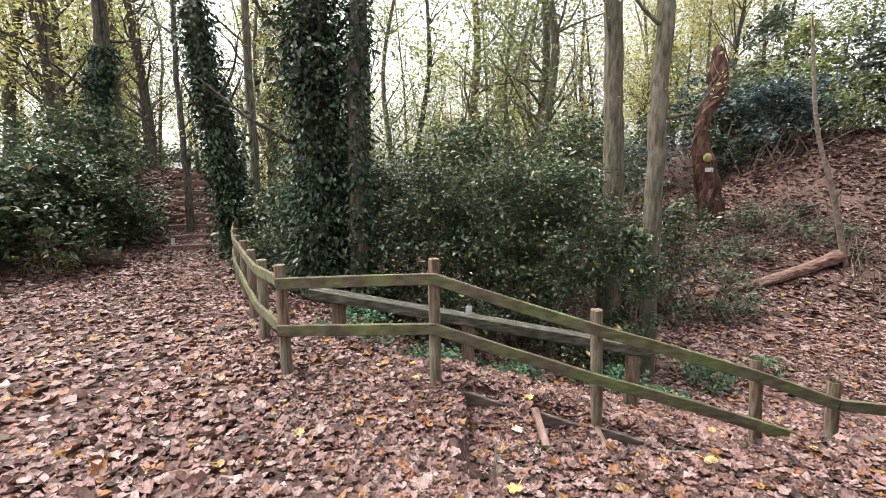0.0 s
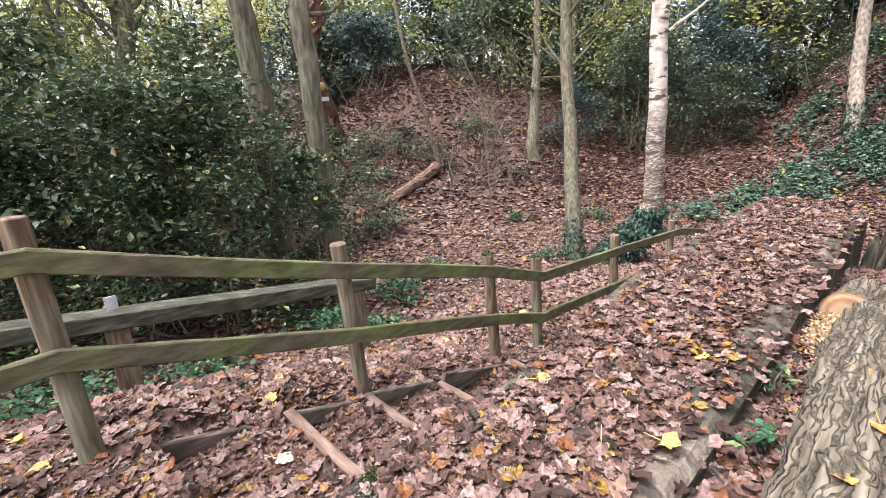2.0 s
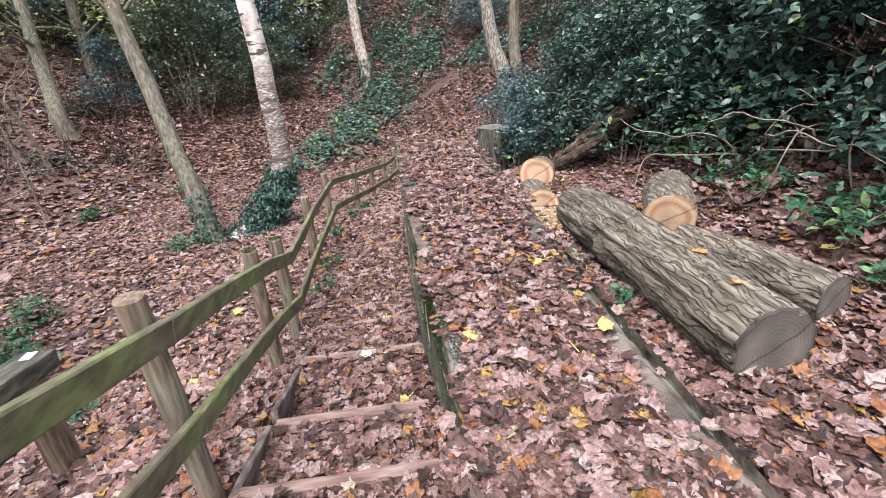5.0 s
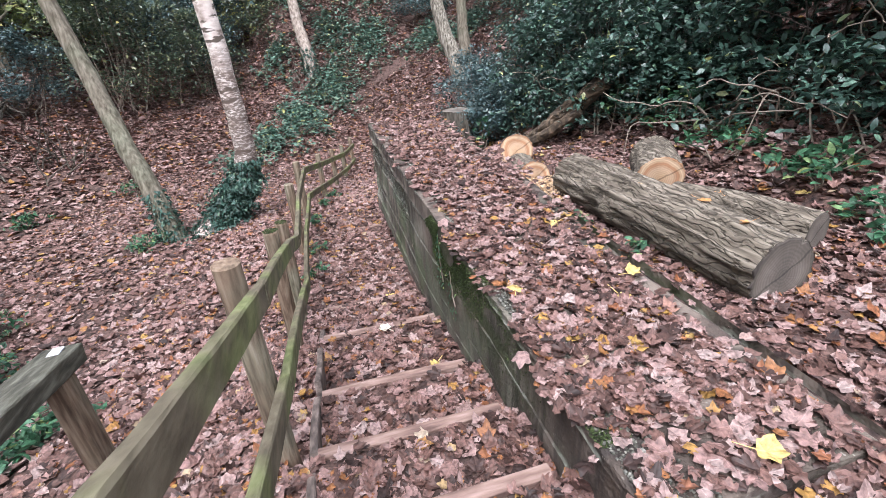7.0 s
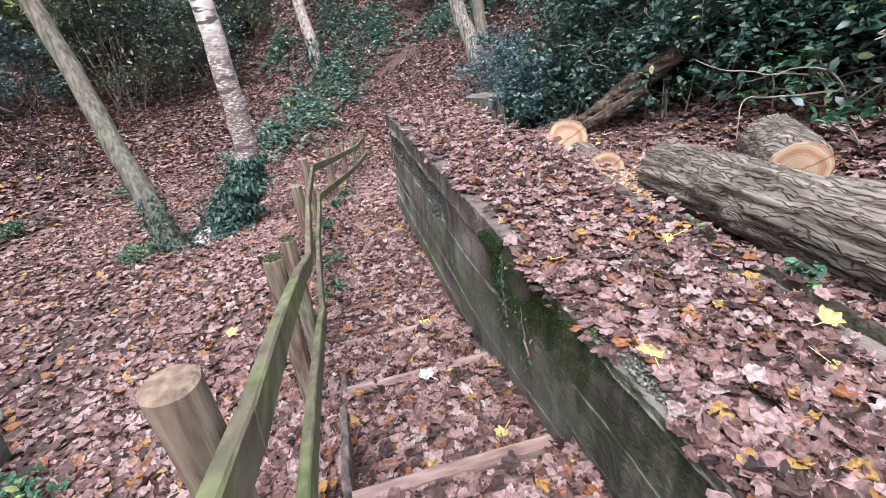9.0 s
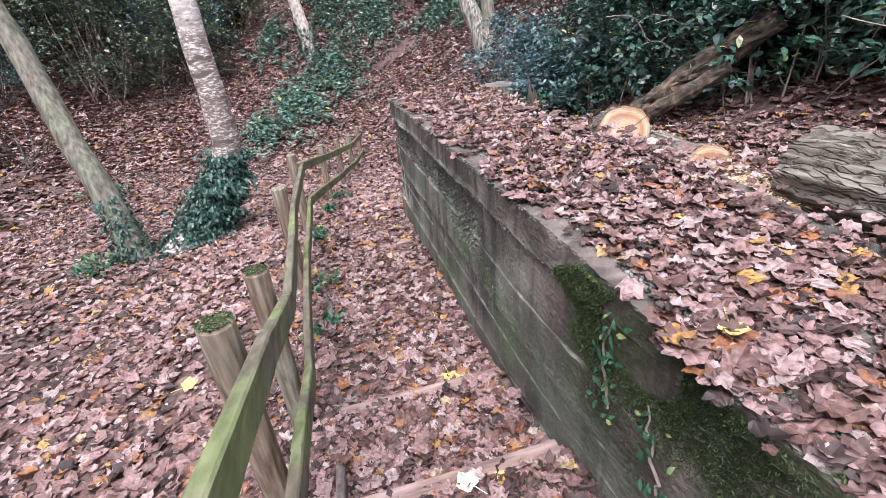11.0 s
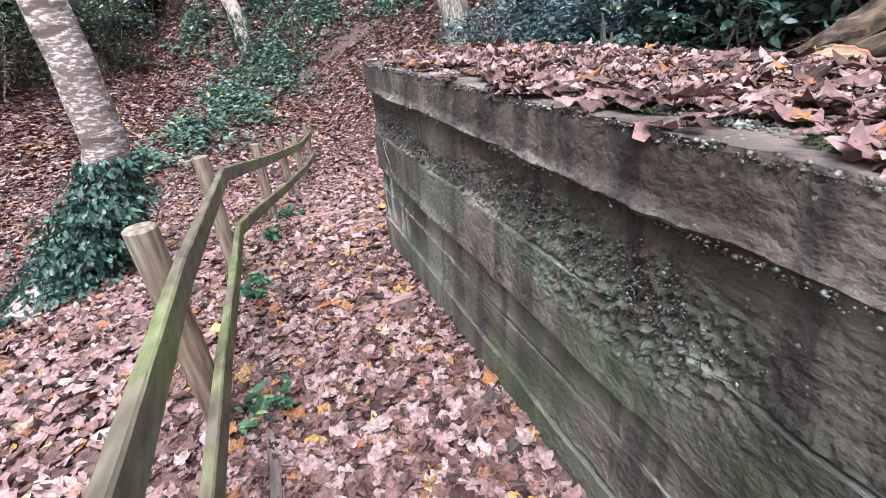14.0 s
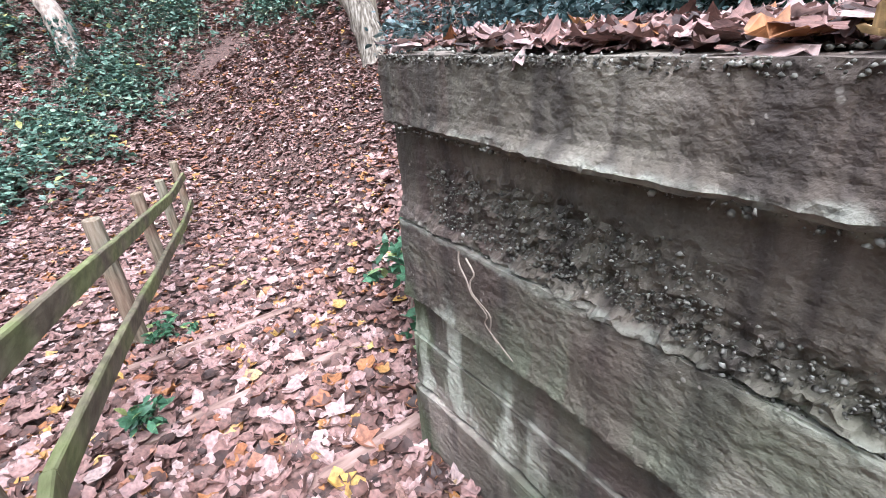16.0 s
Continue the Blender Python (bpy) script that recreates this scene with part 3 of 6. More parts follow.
def build_wall():
    """A thick block of board-marked concrete; each lift steps in or out a little and its lower lip is ragged."""
    root = tagged(new("retaining_wall"), "thick grey concrete retaining wall with board marks, moss and exposed pebbles", "wall", kind="structure")
    offs = [0.0, -0.03, -0.012, -0.03, -0.02, 0.0]
    r = np.random.default_rng(3)
    for k in range(6):
        top, bot = LIFTS[k], LIFTS[k + 1]
        nx, nz = (860, 26) if k in (1, 2) else (560, 14)
        verts, faces = [], []
        xs = np.linspace(WALL_X0, WALL_X1, nx)
        for iz in range(nz + 1):
            f = iz / nz
            for ix, x in enumerate(xs):
                lip = 0.012 * noise.fractal((x * 3, k * 7.3, 1.0), 1.0, 2.0, 4)
                t_here = top_of(x) if k == 0 else top
                z = t_here + (bot - t_here) * f + lip * (1 if 0 < k or iz else 0.6)
                hollow = sum(w * math.exp(-((x - a) / b) ** 2 - ((z - c) / d) ** 2) for a, b, c, d, w in HOLLOWS) if k in (1, 2) else 0.0
                crumb = noise.fractal((x * 30, k * 2.0, z * 40), 0.7, 2.1, 4)
                dy = 0.005 * noise.fractal((x * 9, k * 2.0, z * 9), 1.0, 2.0, 4) + hollow * (0.6 * crumb - 0.45)
                if k < 5:
                    # mortar that ran out under the shutter boards: a broken lip along the foot of each lift
                    run = 0.55 + 0.9 * noise.fractal((x * 1.6, k * 5.1, 7.0), 1.0, 2.0, 3)
                    dy += LIPS[k] * (0.2 + 0.8 * sm(3.2, 4.6, x)) * max(0.0, run) * sm(0.72, 0.97, f) * (0.8 + 0.35 * crumb)
                if k == 0:
                    dy -= 0.012 * (1 - sm(0.0, 0.2, f)) * max(0.0, 0.3 + crumb)
                if iz == nz and k < 5:
                    dy -= 0.014
                verts.append((x, front(x) + offs[k] * (0.3 + 0.7 * sm(3.0, 4.5, x)) + dy, z))
        for iz in range(nz):
            for ix in range(nx - 1):
                a = iz * nx + ix
                faces.append((a, a + 1, a + nx + 1, a + nx))
        # top or ledge, end and back faces close the lift
        o = len(verts)
        t0, b0 = [verts[i] for i in (0, nx - 1)], [verts[nz * nx + i] for i in (0, nx - 1)]
        yb = WALL_Y0 + 0.005 * k
        verts += [(WALL_X0, yb, top_of(WALL_X0) if k == 0 else top), (WALL_X1, yb, top), (WALL_X0, yb, bot), (WALL_X1, yb, bot)]
        if k == 0:
            # the top sheet, uneven, from the front arris to the back edge
            rows = 14
            o2 = len(verts)
            for ir in range(1, rows + 1):
                for ix, x in enumerate(xs):
                    w = ir / rows
                    verts.append((x, verts[ix][1] * (1 - w) + yb * w, float(top_of(x)) + 0.012 * noise.fractal((x * 4, w * 5, 3.0), 1.0, 2.0, 4) - (0.05 if ir == rows else 0)))
            for ir in range(rows):
                for ix in range(nx - 1):
                    a0 = ix if ir == 0 else o2 + (ir - 1) * nx + ix
                    b0 = o2 + ir * nx + ix
                    faces.append((a0, b0, b0 + 1, a0 + 1))
        else:
            faces.append(tuple(range(nx)) + (o + 1, o))
        faces.append(tuple(nz * nx + i for i in range(nx))[::-1] + (o + 2, o + 3))
        faces.append((0, o, o + 2) + tuple(iz * nx for iz in range(nz, 0, -1)))
        faces.append((nx - 1,) + tuple(iz * nx + nx - 1 for iz in range(1, nz + 1)) + (o + 3, o + 1))
        faces.append((o, o + 1, o + 3, o + 2))
        finish("concrete_lift", verts, faces, M_CONCRETE, root)
    return root


build_wall()


# ---- the timber fence ----
def post(parent, x, y, z0, z1, lean=(0, 0), radius=0.052, seed=0):
    r = random.Random(seed)
    path = [(x + lean[0] * f, y + lean[1] * f, z0 - 0.35 + (z1 - z0 + 0.35) * f) for f in np.linspace(0, 1, 9)]
    rad = [radius * (1 + 0.03 * r.uniform(-1, 1)) for _ in path]
    path.append((path[-1][0], path[-1][1], path[-1][2] + 0.006))
    rad.append(radius * 0.86)
    v, f = tube(path, rad, 14, 0.012, seed)
    return finish("post", v, f, M_POST, parent, smooth=False)


def board(name, parent, a, b, height, thick, material, side=(0, 1, 0), seed=0, label=""):
    """A sawn board from a to b (its upper edge's middle), slightly bowed, edges eased."""
    a, b = Vector(a), Vector(b)
    d = (b - a)
    n = Vector((-d.y, d.x, 0)).normalized()
    up = d.normalized().cross(n)
    if up.z < 0:
        up = -up
    r = random.Random(seed)
    bow = r.uniform(-0.004, 0.004)
    e = min(0.006, thick * 0.2)
    h, t = height, thick / 2
    prof = [(-t + e, 0), (t - e, 0), (t, -e), (t, -h + e), (t - e, -h), (-t + e, -h), (-t, -h + e), (-t, -e)]
    verts, faces = [], []
    seg = 12
    for i in range(seg + 1):
        f = i / seg
        c = a + d * f + up * bow * math.sin(math.pi * f) + n * bow * math.sin(math.pi * f * 1.3)
        for s, w in prof:
            verts.append(tuple(c + n * s + up * (w + 0.002 * r.uniform(-1, 1))))
    k = len(prof)
    for i in range(seg):
        for j in range(k):
            q = (j + 1) % k
            faces.append((i * k + j, i * k + q, (i + 1) * k + q, (i + 1) * k + j))
    faces.append(tuple(range(k))[::-1])
    faces.append(tuple(seg * k + j for j in range(k)))
    return finish(name, verts, faces, material, parent, label)


# posts: x, y, ground, top, lean in x, lean in y
POSTS = [(-1.45, 3.69, 0.0, 1.05, -0.04, 0.03), (-0.11, 3.68, 0.03, 1.12, -0.02, 0.02), (1.36, 3.72, -0.38, 0.68, -0.07, 0.0), (2.86, 3.8, -0.78, 0.24, -0.14, -0.04),
         (3.52, 3.79, -0.98, 0.04, -0.1, -0.02), (5.15, 3.8, -1.04, -0.11, -0.06, 0.0), (6.78, 3.79, -1.13, -0.27, 0.04, 0.0), (8.8, 3.5, -1.5, -0.64, 0.04, 0.0),
         (10.3, 3.22, -1.75, -0.9, 0.03, 0.0), (11.6, 2.95, -1.95, -1.12, 0.02, 0.0), (12.9, 2.65, -1.98, -1.2, 0.0, 0.0)]
# upper rail's top edge at each post, on the path's side
RAIL = [(-1.5, 3.63, 0.95), (-0.12, 3.63, 1.01), (1.31, 3.63, 0.57), (2.72, 3.66, 0.165), (3.41, 3.67, -0.08), (5.1, 3.72, -0.24), (6.98, 3.7, -0.4), (8.84, 3.42, -0.78), (10.33, 3.14, -1.05), (11.62, 2.87, -1.27), (12.92, 2.57, -1.36)]
DROP = [0.42, 0.44, 0.44, 0.44, 0.43, 0.45, 0.42, 0.42, 0.42, 0.4, 0.4]
fence = tagged(new("stair_fence"), "two-rail timber fence with round posts, green with algae, beside the steps", "fence")
for i, q in enumerate(POSTS):
    post(fence, *q[:4], lean=(q[4], q[5]), seed=i)
for i in range(len(RAIL) - 1):
    a, b = RAIL[i], RAIL[i + 1]
    board("rail", fence, a, b, 0.1, 0.04, M_TIMBER, seed=i)
    board("rail", fence, (a[0], a[1], a[2] - DROP[i]), (b[0], b[1], b[2] - DROP[i + 1]), 0.1, 0.04, M_TIMBER, seed=i + 50)
upper_fence = tagged(new("path_fence"), "two-rail timber fence climbing along the leafy path", "fence")
UPPER = [(-1.5, 3.72), (-2.2, 4.8), (-2.85, 5.95), (-3.45, 7.0), (-4.05, 8.05), (-4.6, 9.1), (-5.1, 10.2)]
for i, (x, y) in enumerate(UPPER):
    z = float(ground_z(x, y))
    if i:
        post(upper_fence, x + 0.06, y + 0.03, z, z + 0.95, radius=0.06, seed=30 + i)
for i in range(len(UPPER) - 1):
    (x0, y0), (x1, y1) = UPPER[i], UPPER[i + 1]
    z0, z1 = (0.95 if i == 0 else float(ground_z(x0, y0)) + 0.9), float(ground_z(x1, y1)) + 0.9
    board("rail", upper_fence, (x0, y0, z0), (x1, y1, z1), 0.1, 0.04, M_TIMBER, seed=70 + i)
    board("rail", upper_fence, (x0, y0, z0 - 0.43), (x1, y1, z1 - 0.43), 0.1, 0.04, M_TIMBER, seed=90 + i)

# low barrier of one heavy beam in the hollow
barrier = tagged(new("beam_barrier"), "low barrier of one heavy mossy beam on square posts", "barrier")
board("beam", barrier, (-1.6, 4.9, 0.57), (2.3, 4.95, -0.09), 0.11, 0.2, M_BEAM, seed=5)
for x in (-1.3, 0.2, 2.1):
    zt = 0.46 - 0.169 * (x + 1.6)
    board("post", barrier, (x - 0.07, 4.92, zt), (x + 0.07, 4.92, zt), zt + 1.4, 0.1, M_POST, seed=int(x * 10))
part_bm = bmesh.new()
bmesh.ops.create_cube(part_bm, size=1, matrix=Matrix.Translation((0.2, 4.795, 0.36)) @ Matrix.Diagonal((0.07, 0.006, 0.09, 1)))
M_TAG = mat("white_plate", [(0.3, (0.4, 0.41, 0.44)), (0.7, (0.6, 0.6, 0.63))], scale=30, rough=0.5, bump=0.05)
part("plate", part_bm, M_TAG, barrier, "small white plate")
part_bm = bmesh.new()
bmesh.ops.create_cube(part_bm, size=1, matrix=Matrix.Translation((2.22, 4.94, -0.07)) @ Matrix.Diagonal((0.08, 0.06, 0.006, 1)))
part("plate", part_bm, M_TAG, barrier, "small white plate")

# ---- steps ----
steps = tagged(new("timber_steps"), "earth steps held by worn timber boards, strewn with leaves", "steps", kind="structure")
for i, (x, z) in enumerate(RISERS[1:]):
    proud = 0.026 if x < 3 else 0.012
    board("riser", steps, (x + 0.02, 3.58, z + proud), (x + 0.02, 2.68 if x < 6.3 else 2.5, z + proud), 0.17, 0.065, M_RISER, seed=200 + i)
EDGES = [(0.05, -0.02), (0.62, -0.15), (1.25, -0.32), (1.95, -0.5), (2.75, -0.72), (3.45, -0.95), (4.3, -0.97), (5.4, -1.0), (6.2, -1.04), (7.0, -1.2), (8.2, -1.4)]
for i in range(len(EDGES) - 1):
    (x0, z0), (x1, z1) = EDGES[i], EDGES[i + 1]
    board("edging", steps, (x0 + 0.05, 3.6, z0 - 0.02 + 0.02 * (i % 3 == 0)), (x1 - 0.06, 3.61, z1 - 0.02), 0.14, 0.04, M_EDGE, seed=300 + i)

# ---- logs on the terrace ----
def log(name, a, b, r0, r1, bark, cut0, cut1, label, seed, furrow=0.05, knots=()):
    """A sawn log: furrowed bark tube and two cut faces set a little into the bark's rim."""
    root = tagged(new(name), label, "log")
    r = np.random.default_rng(seed)
    n, sides = 70, 72
    a, b = np.array(a, float), np.array(b, float)
    d = (b - a) / np.linalg.norm(b - a)
    u = np.cross(d, (0, 0, 1.0))
    u /= np.linalg.norm(u)
    w = np.cross(u, d)
    verts, faces = [], []
    for i in range(n):
        f = i / (n - 1)
        c = a + (b - a) * f + w * 0.012 * math.sin(5 * f + seed)
        rad = r0 + (r1 - r0) * f
        for j in range(sides):
            t = 2 * math.pi * j / sides
            ridge = noise.fractal((math.cos(t) * 7 + seed, math.sin(t) * 7, f * np.linalg.norm(b - a) * 2.2), 1.0, 2.0, 4)
            q = rad * (1 + furrow * ridge + 0.03 * math.sin(2 * t + seed))
            for kf, kt, kr in knots:
                dd = ((f - kf) * np.linalg.norm(b - a)) ** 2 + (rad * math.atan2(math.sin(t - kt), math.cos(t - kt))) ** 2
                q += kr * math.exp(-dd / 0.004)
            verts.append(tuple(c + (u * math.cos(t) + w * math.sin(t)) * q))
    for i in range(n - 1):
        for j in range(sides):
            k = (j + 1) % sides
            faces.append((i * sides + j, i * sides + k, (i + 1) * sides + k, (i + 1) * sides + j))
    finish("bark", verts, faces, bark, root, smooth=True)
    for end, cutm, i in ((a, cut0, 0), (b, cut1, n - 1)):
        ring = [Vector(v) for v in verts[i * sides:(i + 1) * sides]]
        c = sum(ring, Vector()) / sides
        out = Vector(-d if i == 0 else d)
        vs, fs = [tuple(c + out * 0.004)], []
        for q in (0.35, 0.7, 0.95):
            vs += [tuple(c + (p - c) * q + out * (0.004 + 0.0006 * r.uniform(-1, 1))) for p in ring]
        vs += [tuple(p - out * 0.004) for p in ring]
        for j in range(sides):
            k = (j + 1) % sides
            fs.append((0, 1 + j, 1 + k))
            for ringi in range(3):
                fs.append((1 + ringi * sides + j, 1 + (ringi + 1) * sides + j, 1 + (ringi + 1) * sides + k, 1 + ringi * sides + k))
        finish("cut_face", vs, fs, cutm, root)
    return root


def ring_mat(name, centre, radius, stops):
    """Sawn end grain: colour zones and rings round the pith, uneven, with a dark check."""
    m = mat(name, [(0.3, (0.6, 0.6, 0.6)), (0.7, (1, 1, 1))], scale=6, detail=7, rough=0.85, bump=0.2)
    n, l = m.node_tree.nodes, m.node_tree.links
    p = n["Principled BSDF"]
    grain = p.inputs["Base Color"].links[0].from_socket
    tc = n.new("ShaderNodeTexCoord")
    wob = n.new("ShaderNodeTexNoise")
    wob.inputs["Scale"].default_value, wob.inputs["Detail"].default_value = 7, 5
    l.new(tc.outputs["Object"], wob.inputs["Vector"])
    sub = n.new("ShaderNodeVectorMath")
    sub.operation = "SUBTRACT"
    sub.inputs[1].default_value = centre
    l.new(tc.outputs["Object"], sub.inputs[0])
    ln = n.new("ShaderNodeVectorMath")
    ln.operation = "LENGTH"
    l.new(sub.outputs[0], ln.inputs[0])
    d = maths(n, l, "ADD", maths(n, l, "DIVIDE", ln.outputs["Value"], radius), maths(n, l, "MULTIPLY", maths(n, l, "SUBTRACT", wob.outputs["Fac"], 0.5), 0.35))
    zone = n.new("ShaderNodeValToRGB")
    set_ramp(zone, stops)
    l.new(d, zone.inputs["Fac"])
    ring = maths(n, l, "MULTIPLY_ADD", maths(n, l, "SINE", maths(n, l, "MULTIPLY", d, 75.0)), 0.09)
    ring.node.inputs[2].default_value = 0.9
    xyz = n.new("ShaderNodeSeparateXYZ")
    l.new(sub.outputs[0], xyz.inputs[0])
    check = maths(n, l, "ABSOLUTE", maths(n, l, "ADD", maths(n, l, "ADD", xyz.outputs[2], maths(n, l, "MULTIPLY", xyz.outputs[1], 0.7)), maths(n, l, "MULTIPLY", maths(n, l, "SUBTRACT", wob.outputs["Fac"], 0.5), 0.08)))
    cr = n.new("ShaderNodeMapRange")
    cr.inputs["From Min"].default_value, cr.inputs["From Max"].default_value = 0.004, 0.012
    cr.inputs["To Min"].default_value = 0.55
    l.new(check, cr.inputs["Value"])
    colour = zone.outputs[0]
    for f in (grain, ring, cr.outputs[0]):
        mx = n.new("ShaderNodeMixRGB")
        mx.blend_type = "MULTIPLY"
        mx.inputs["Fac"].default_value = 1.0
        l.new(colour, mx.inputs[1])
        l.new(f, mx.inputs[2])
        colour = mx.outputs[0]
    l.new(colour, p.inputs["Base Color"])
    return m


FRESH = [(0.0, (0.56, 0.36, 0.21)), (0.5, (0.62, 0.43, 0.28)), (0.7, (0.46, 0.23, 0.12)), (0.86, (0.66, 0.49, 0.32)), (1.0, (0.38, 0.2, 0.11))]
OLD = [(0.0, (0.12, 0.1, 0.085)), (0.6, (0.16, 0.135, 0.112)), (0.85, (0.12, 0.1, 0.082)), (1.0, (0.05, 0.04, 0.033))]
LOGS = [("felled_log", (1.17, 1.235, 0.175), (3.12, 1.3, 0.15), 0.2, 0.19, OLD, OLD, "long felled log with deeply furrowed grey bark", 0.16, ((0.62, math.pi * 1.05, 0.06), (0.5, 0.2, 0.03), (0.72, math.pi * 0.9, 0.04))),
        ("thin_log", (1.44, 0.7, 0.19), (2.32, 0.93, 0.18), 0.125, 0.105, OLD, OLD, "thin felled log lying close behind a larger log", 0.05, ()),
        ("cut_log", (2.52, 0.9, 0.24), (2.95, 0.66, 0.3), 0.17, 0.17, FRESH, FRESH, "short log with a pale freshly sawn orange end", 0.06, ()),
        ("cut_log", (4.72, 1.13, 0.0), (5.1, 0.97, -0.06), 0.19, 0.18, FRESH, FRESH, "short thick log with a fresh orange sawn face by a stump", 0.06, ()),
        ("cut_log", (3.5, 1.47, 0.06), (3.95, 1.42, 0.03), 0.15, 0.15, FRESH, FRESH, "short sawn log piece half buried in leaves", 0.06, ())]
for i, (nm, a, b, r0, r1, c0, c1, lab, fur, kn) in enumerate(LOGS):
    log(nm, a, b, r0, r1, M_LOGBARK, ring_mat("end_grain", a, r0, c0), ring_mat("end_grain", b, r1, c1), lab, 11 + i, fur, kn)


def stump():
    root = tagged(new("tree_stump"), "dark sawn tree stump with ragged top", "stump")
    x, y = 8.0, 0.85
    z0 = -0.84
    v, f = tube([(x, y, z0 - 0.2), (x, y, z0 + 0.08), (x + 0.01, y, z0 + 0.35), (x + 0.02, y, z0 + 0.7), (x + 0.02, y, z0 + 0.86)], [0.42, 0.37, 0.33, 0.32, 0.31], 26, 0.045, 5, cap=False)
    finish("bark", v, f, M_DARKTRUNK, root)
    top = [Vector(q) - Vector((0, 0, 0.01)) for q in v[-26:]]
    c = sum(top, Vector()) / 26
    finish("cut_face", [tuple(c)] + [tuple(q) for q in top], [(0, 1 + j, 1 + (j + 1) % 26) for j in range(26)], M_OLDCUT, root)


stump()


def splintered_stump(x, y, z0, z1, radius, seed):
    """A rotted stump: upright ragged splinters round a hollow heart."""
    r = np.random.default_rng(seed)
    root = tagged(new("rotten_stump"), "splintered mossy stump rotted to upright shards", "stump")
    for k in range(11):
        a = 2 * math.pi * k / 11 + r.uniform(-0.2, 0.2)
        c = np.array([x + radius * math.cos(a), y + radius * math.sin(a), z0])
        h = (z1 - z0) * r.uniform(0.55, 1.0)
        pts = [c + np.array([0.05 * math.cos(a) * (1 - f), 0.05 * math.sin(a) * (1 - f), h * f]) + r.normal(0, 0.008, 3) for f in np.linspace(0, 1, 6)]
        v, f = tube(pts, [0.05, 0.042, 0.036, 0.03, 0.02, 0.006], 6, 0.18, seed + k)
        finish("shard", v, f, M_DARKTRUNK, root)


splintered_stump(5.75, 1.48, -0.5, 0.36, 0.075, 71)
M_ROT = mat("rotten_wood", [(0.3, (0.02, 0.015, 0.011)), (0.5, (0.06, 0.044, 0.03)), (0.7, (0.17, 0.12, 0.08))], scale=5, detail=9, stretch=(1.2, 1.2, 1.2), rough=0.95, bump=1.0, distortion=2.0)
p = spline([(5.6, 0.72, -0.25), (5.2, 0.6, 0.02), (4.8, 0.46, 0.36), (4.4, 0.2, 0.74)], 24)
v, f = tube(p, np.linspace(0.13, 0.09, 24), 18, 0.1, 9)
tagged(finish("rotten_log", v, f, M_ROT), "rotten split log leaning up the bank", "log")
p = spline([(5.3, 0.85, -0.12), (4.9, 0.7, 0.1), (4.5, 0.45, 0.42)], 14)
v, f = tube(p, np.linspace(0.07, 0.05, 14), 10, 0.1, 10)
tagged(finish("fallen_branch", v, f, M_ROT), "dark broken branch lying beside a rotten log", "branch")


# ---- trees ----
def limbs_of(axis, radii, r, count, low, length, rise, twigs, droop=0.0):
    """Tapered limbs with twigs off a trunk; returns tubes and the twigs' points for leaves."""
    tubes, tips = [], []
    n = len(axis)
    for _ in range(count):
        i = int(n * r.uniform(low, 0.97))
        i = min(i, n - 2)
        a = r.uniform(0, 2 * math.pi)
        out = np.array([math.cos(a), math.sin(a), rise * r.uniform(0.5, 1.5)])
        out /= np.linalg.norm(out)
        ln = length * r.uniform(0.5, 1.1)
        pts = [axis[i]]
        d = out.copy()
        for k in range(5):
            d = d + r.normal(0, 0.16, 3) + np.array([0, 0, 0.1 - droop])
            d /= np.linalg.norm(d)
            pts.append(pts[-1] + d * ln / 5)
        r0 = min(radii[i] * 0.35, 0.02 * length)
        tubes.append(tube(pts, np.linspace(r0, r0 * 0.25, 6), 5, 0, cap=False))
        for _ in range(twigs):
            k = r.integers(1, 6)
            e = r.normal(0, 1, 3) + np.array([0, 0, 0.3]) + d * 0.7
            e /= np.linalg.norm(e)
            q0 = pts[k]
            q1 = q0 + e * ln * 0.22 + r.normal(0, 0.04, 3)
            q2 = q1 + (e + r.normal(0, 0.4, 3)) * ln * 0.2
            rr = max(r0 * 0.22, 0.004)
            tubes.append(tube([q0, q1, q2], [rr, rr * 0.7, rr * 0.35], 3, 0, cap=False))
            tips += [q1, q2, (q1 + q2) / 2]
    return tubes, tips


def put_leaves(tips, per, spread, size, material, parent, r, name="leaves", template=BLADE):
    pos = np.repeat(np.array(tips), per, axis=0)
    pos = pos + r.normal(0, spread, pos.shape)
    t = turn_matrices(*spin(len(pos), 0.8, r))
    return tagged(scatter(name, template[0], template[1], pos, t, size * r.uniform(0.6, 1.3, len(pos)), material, parent), kind="stuff")


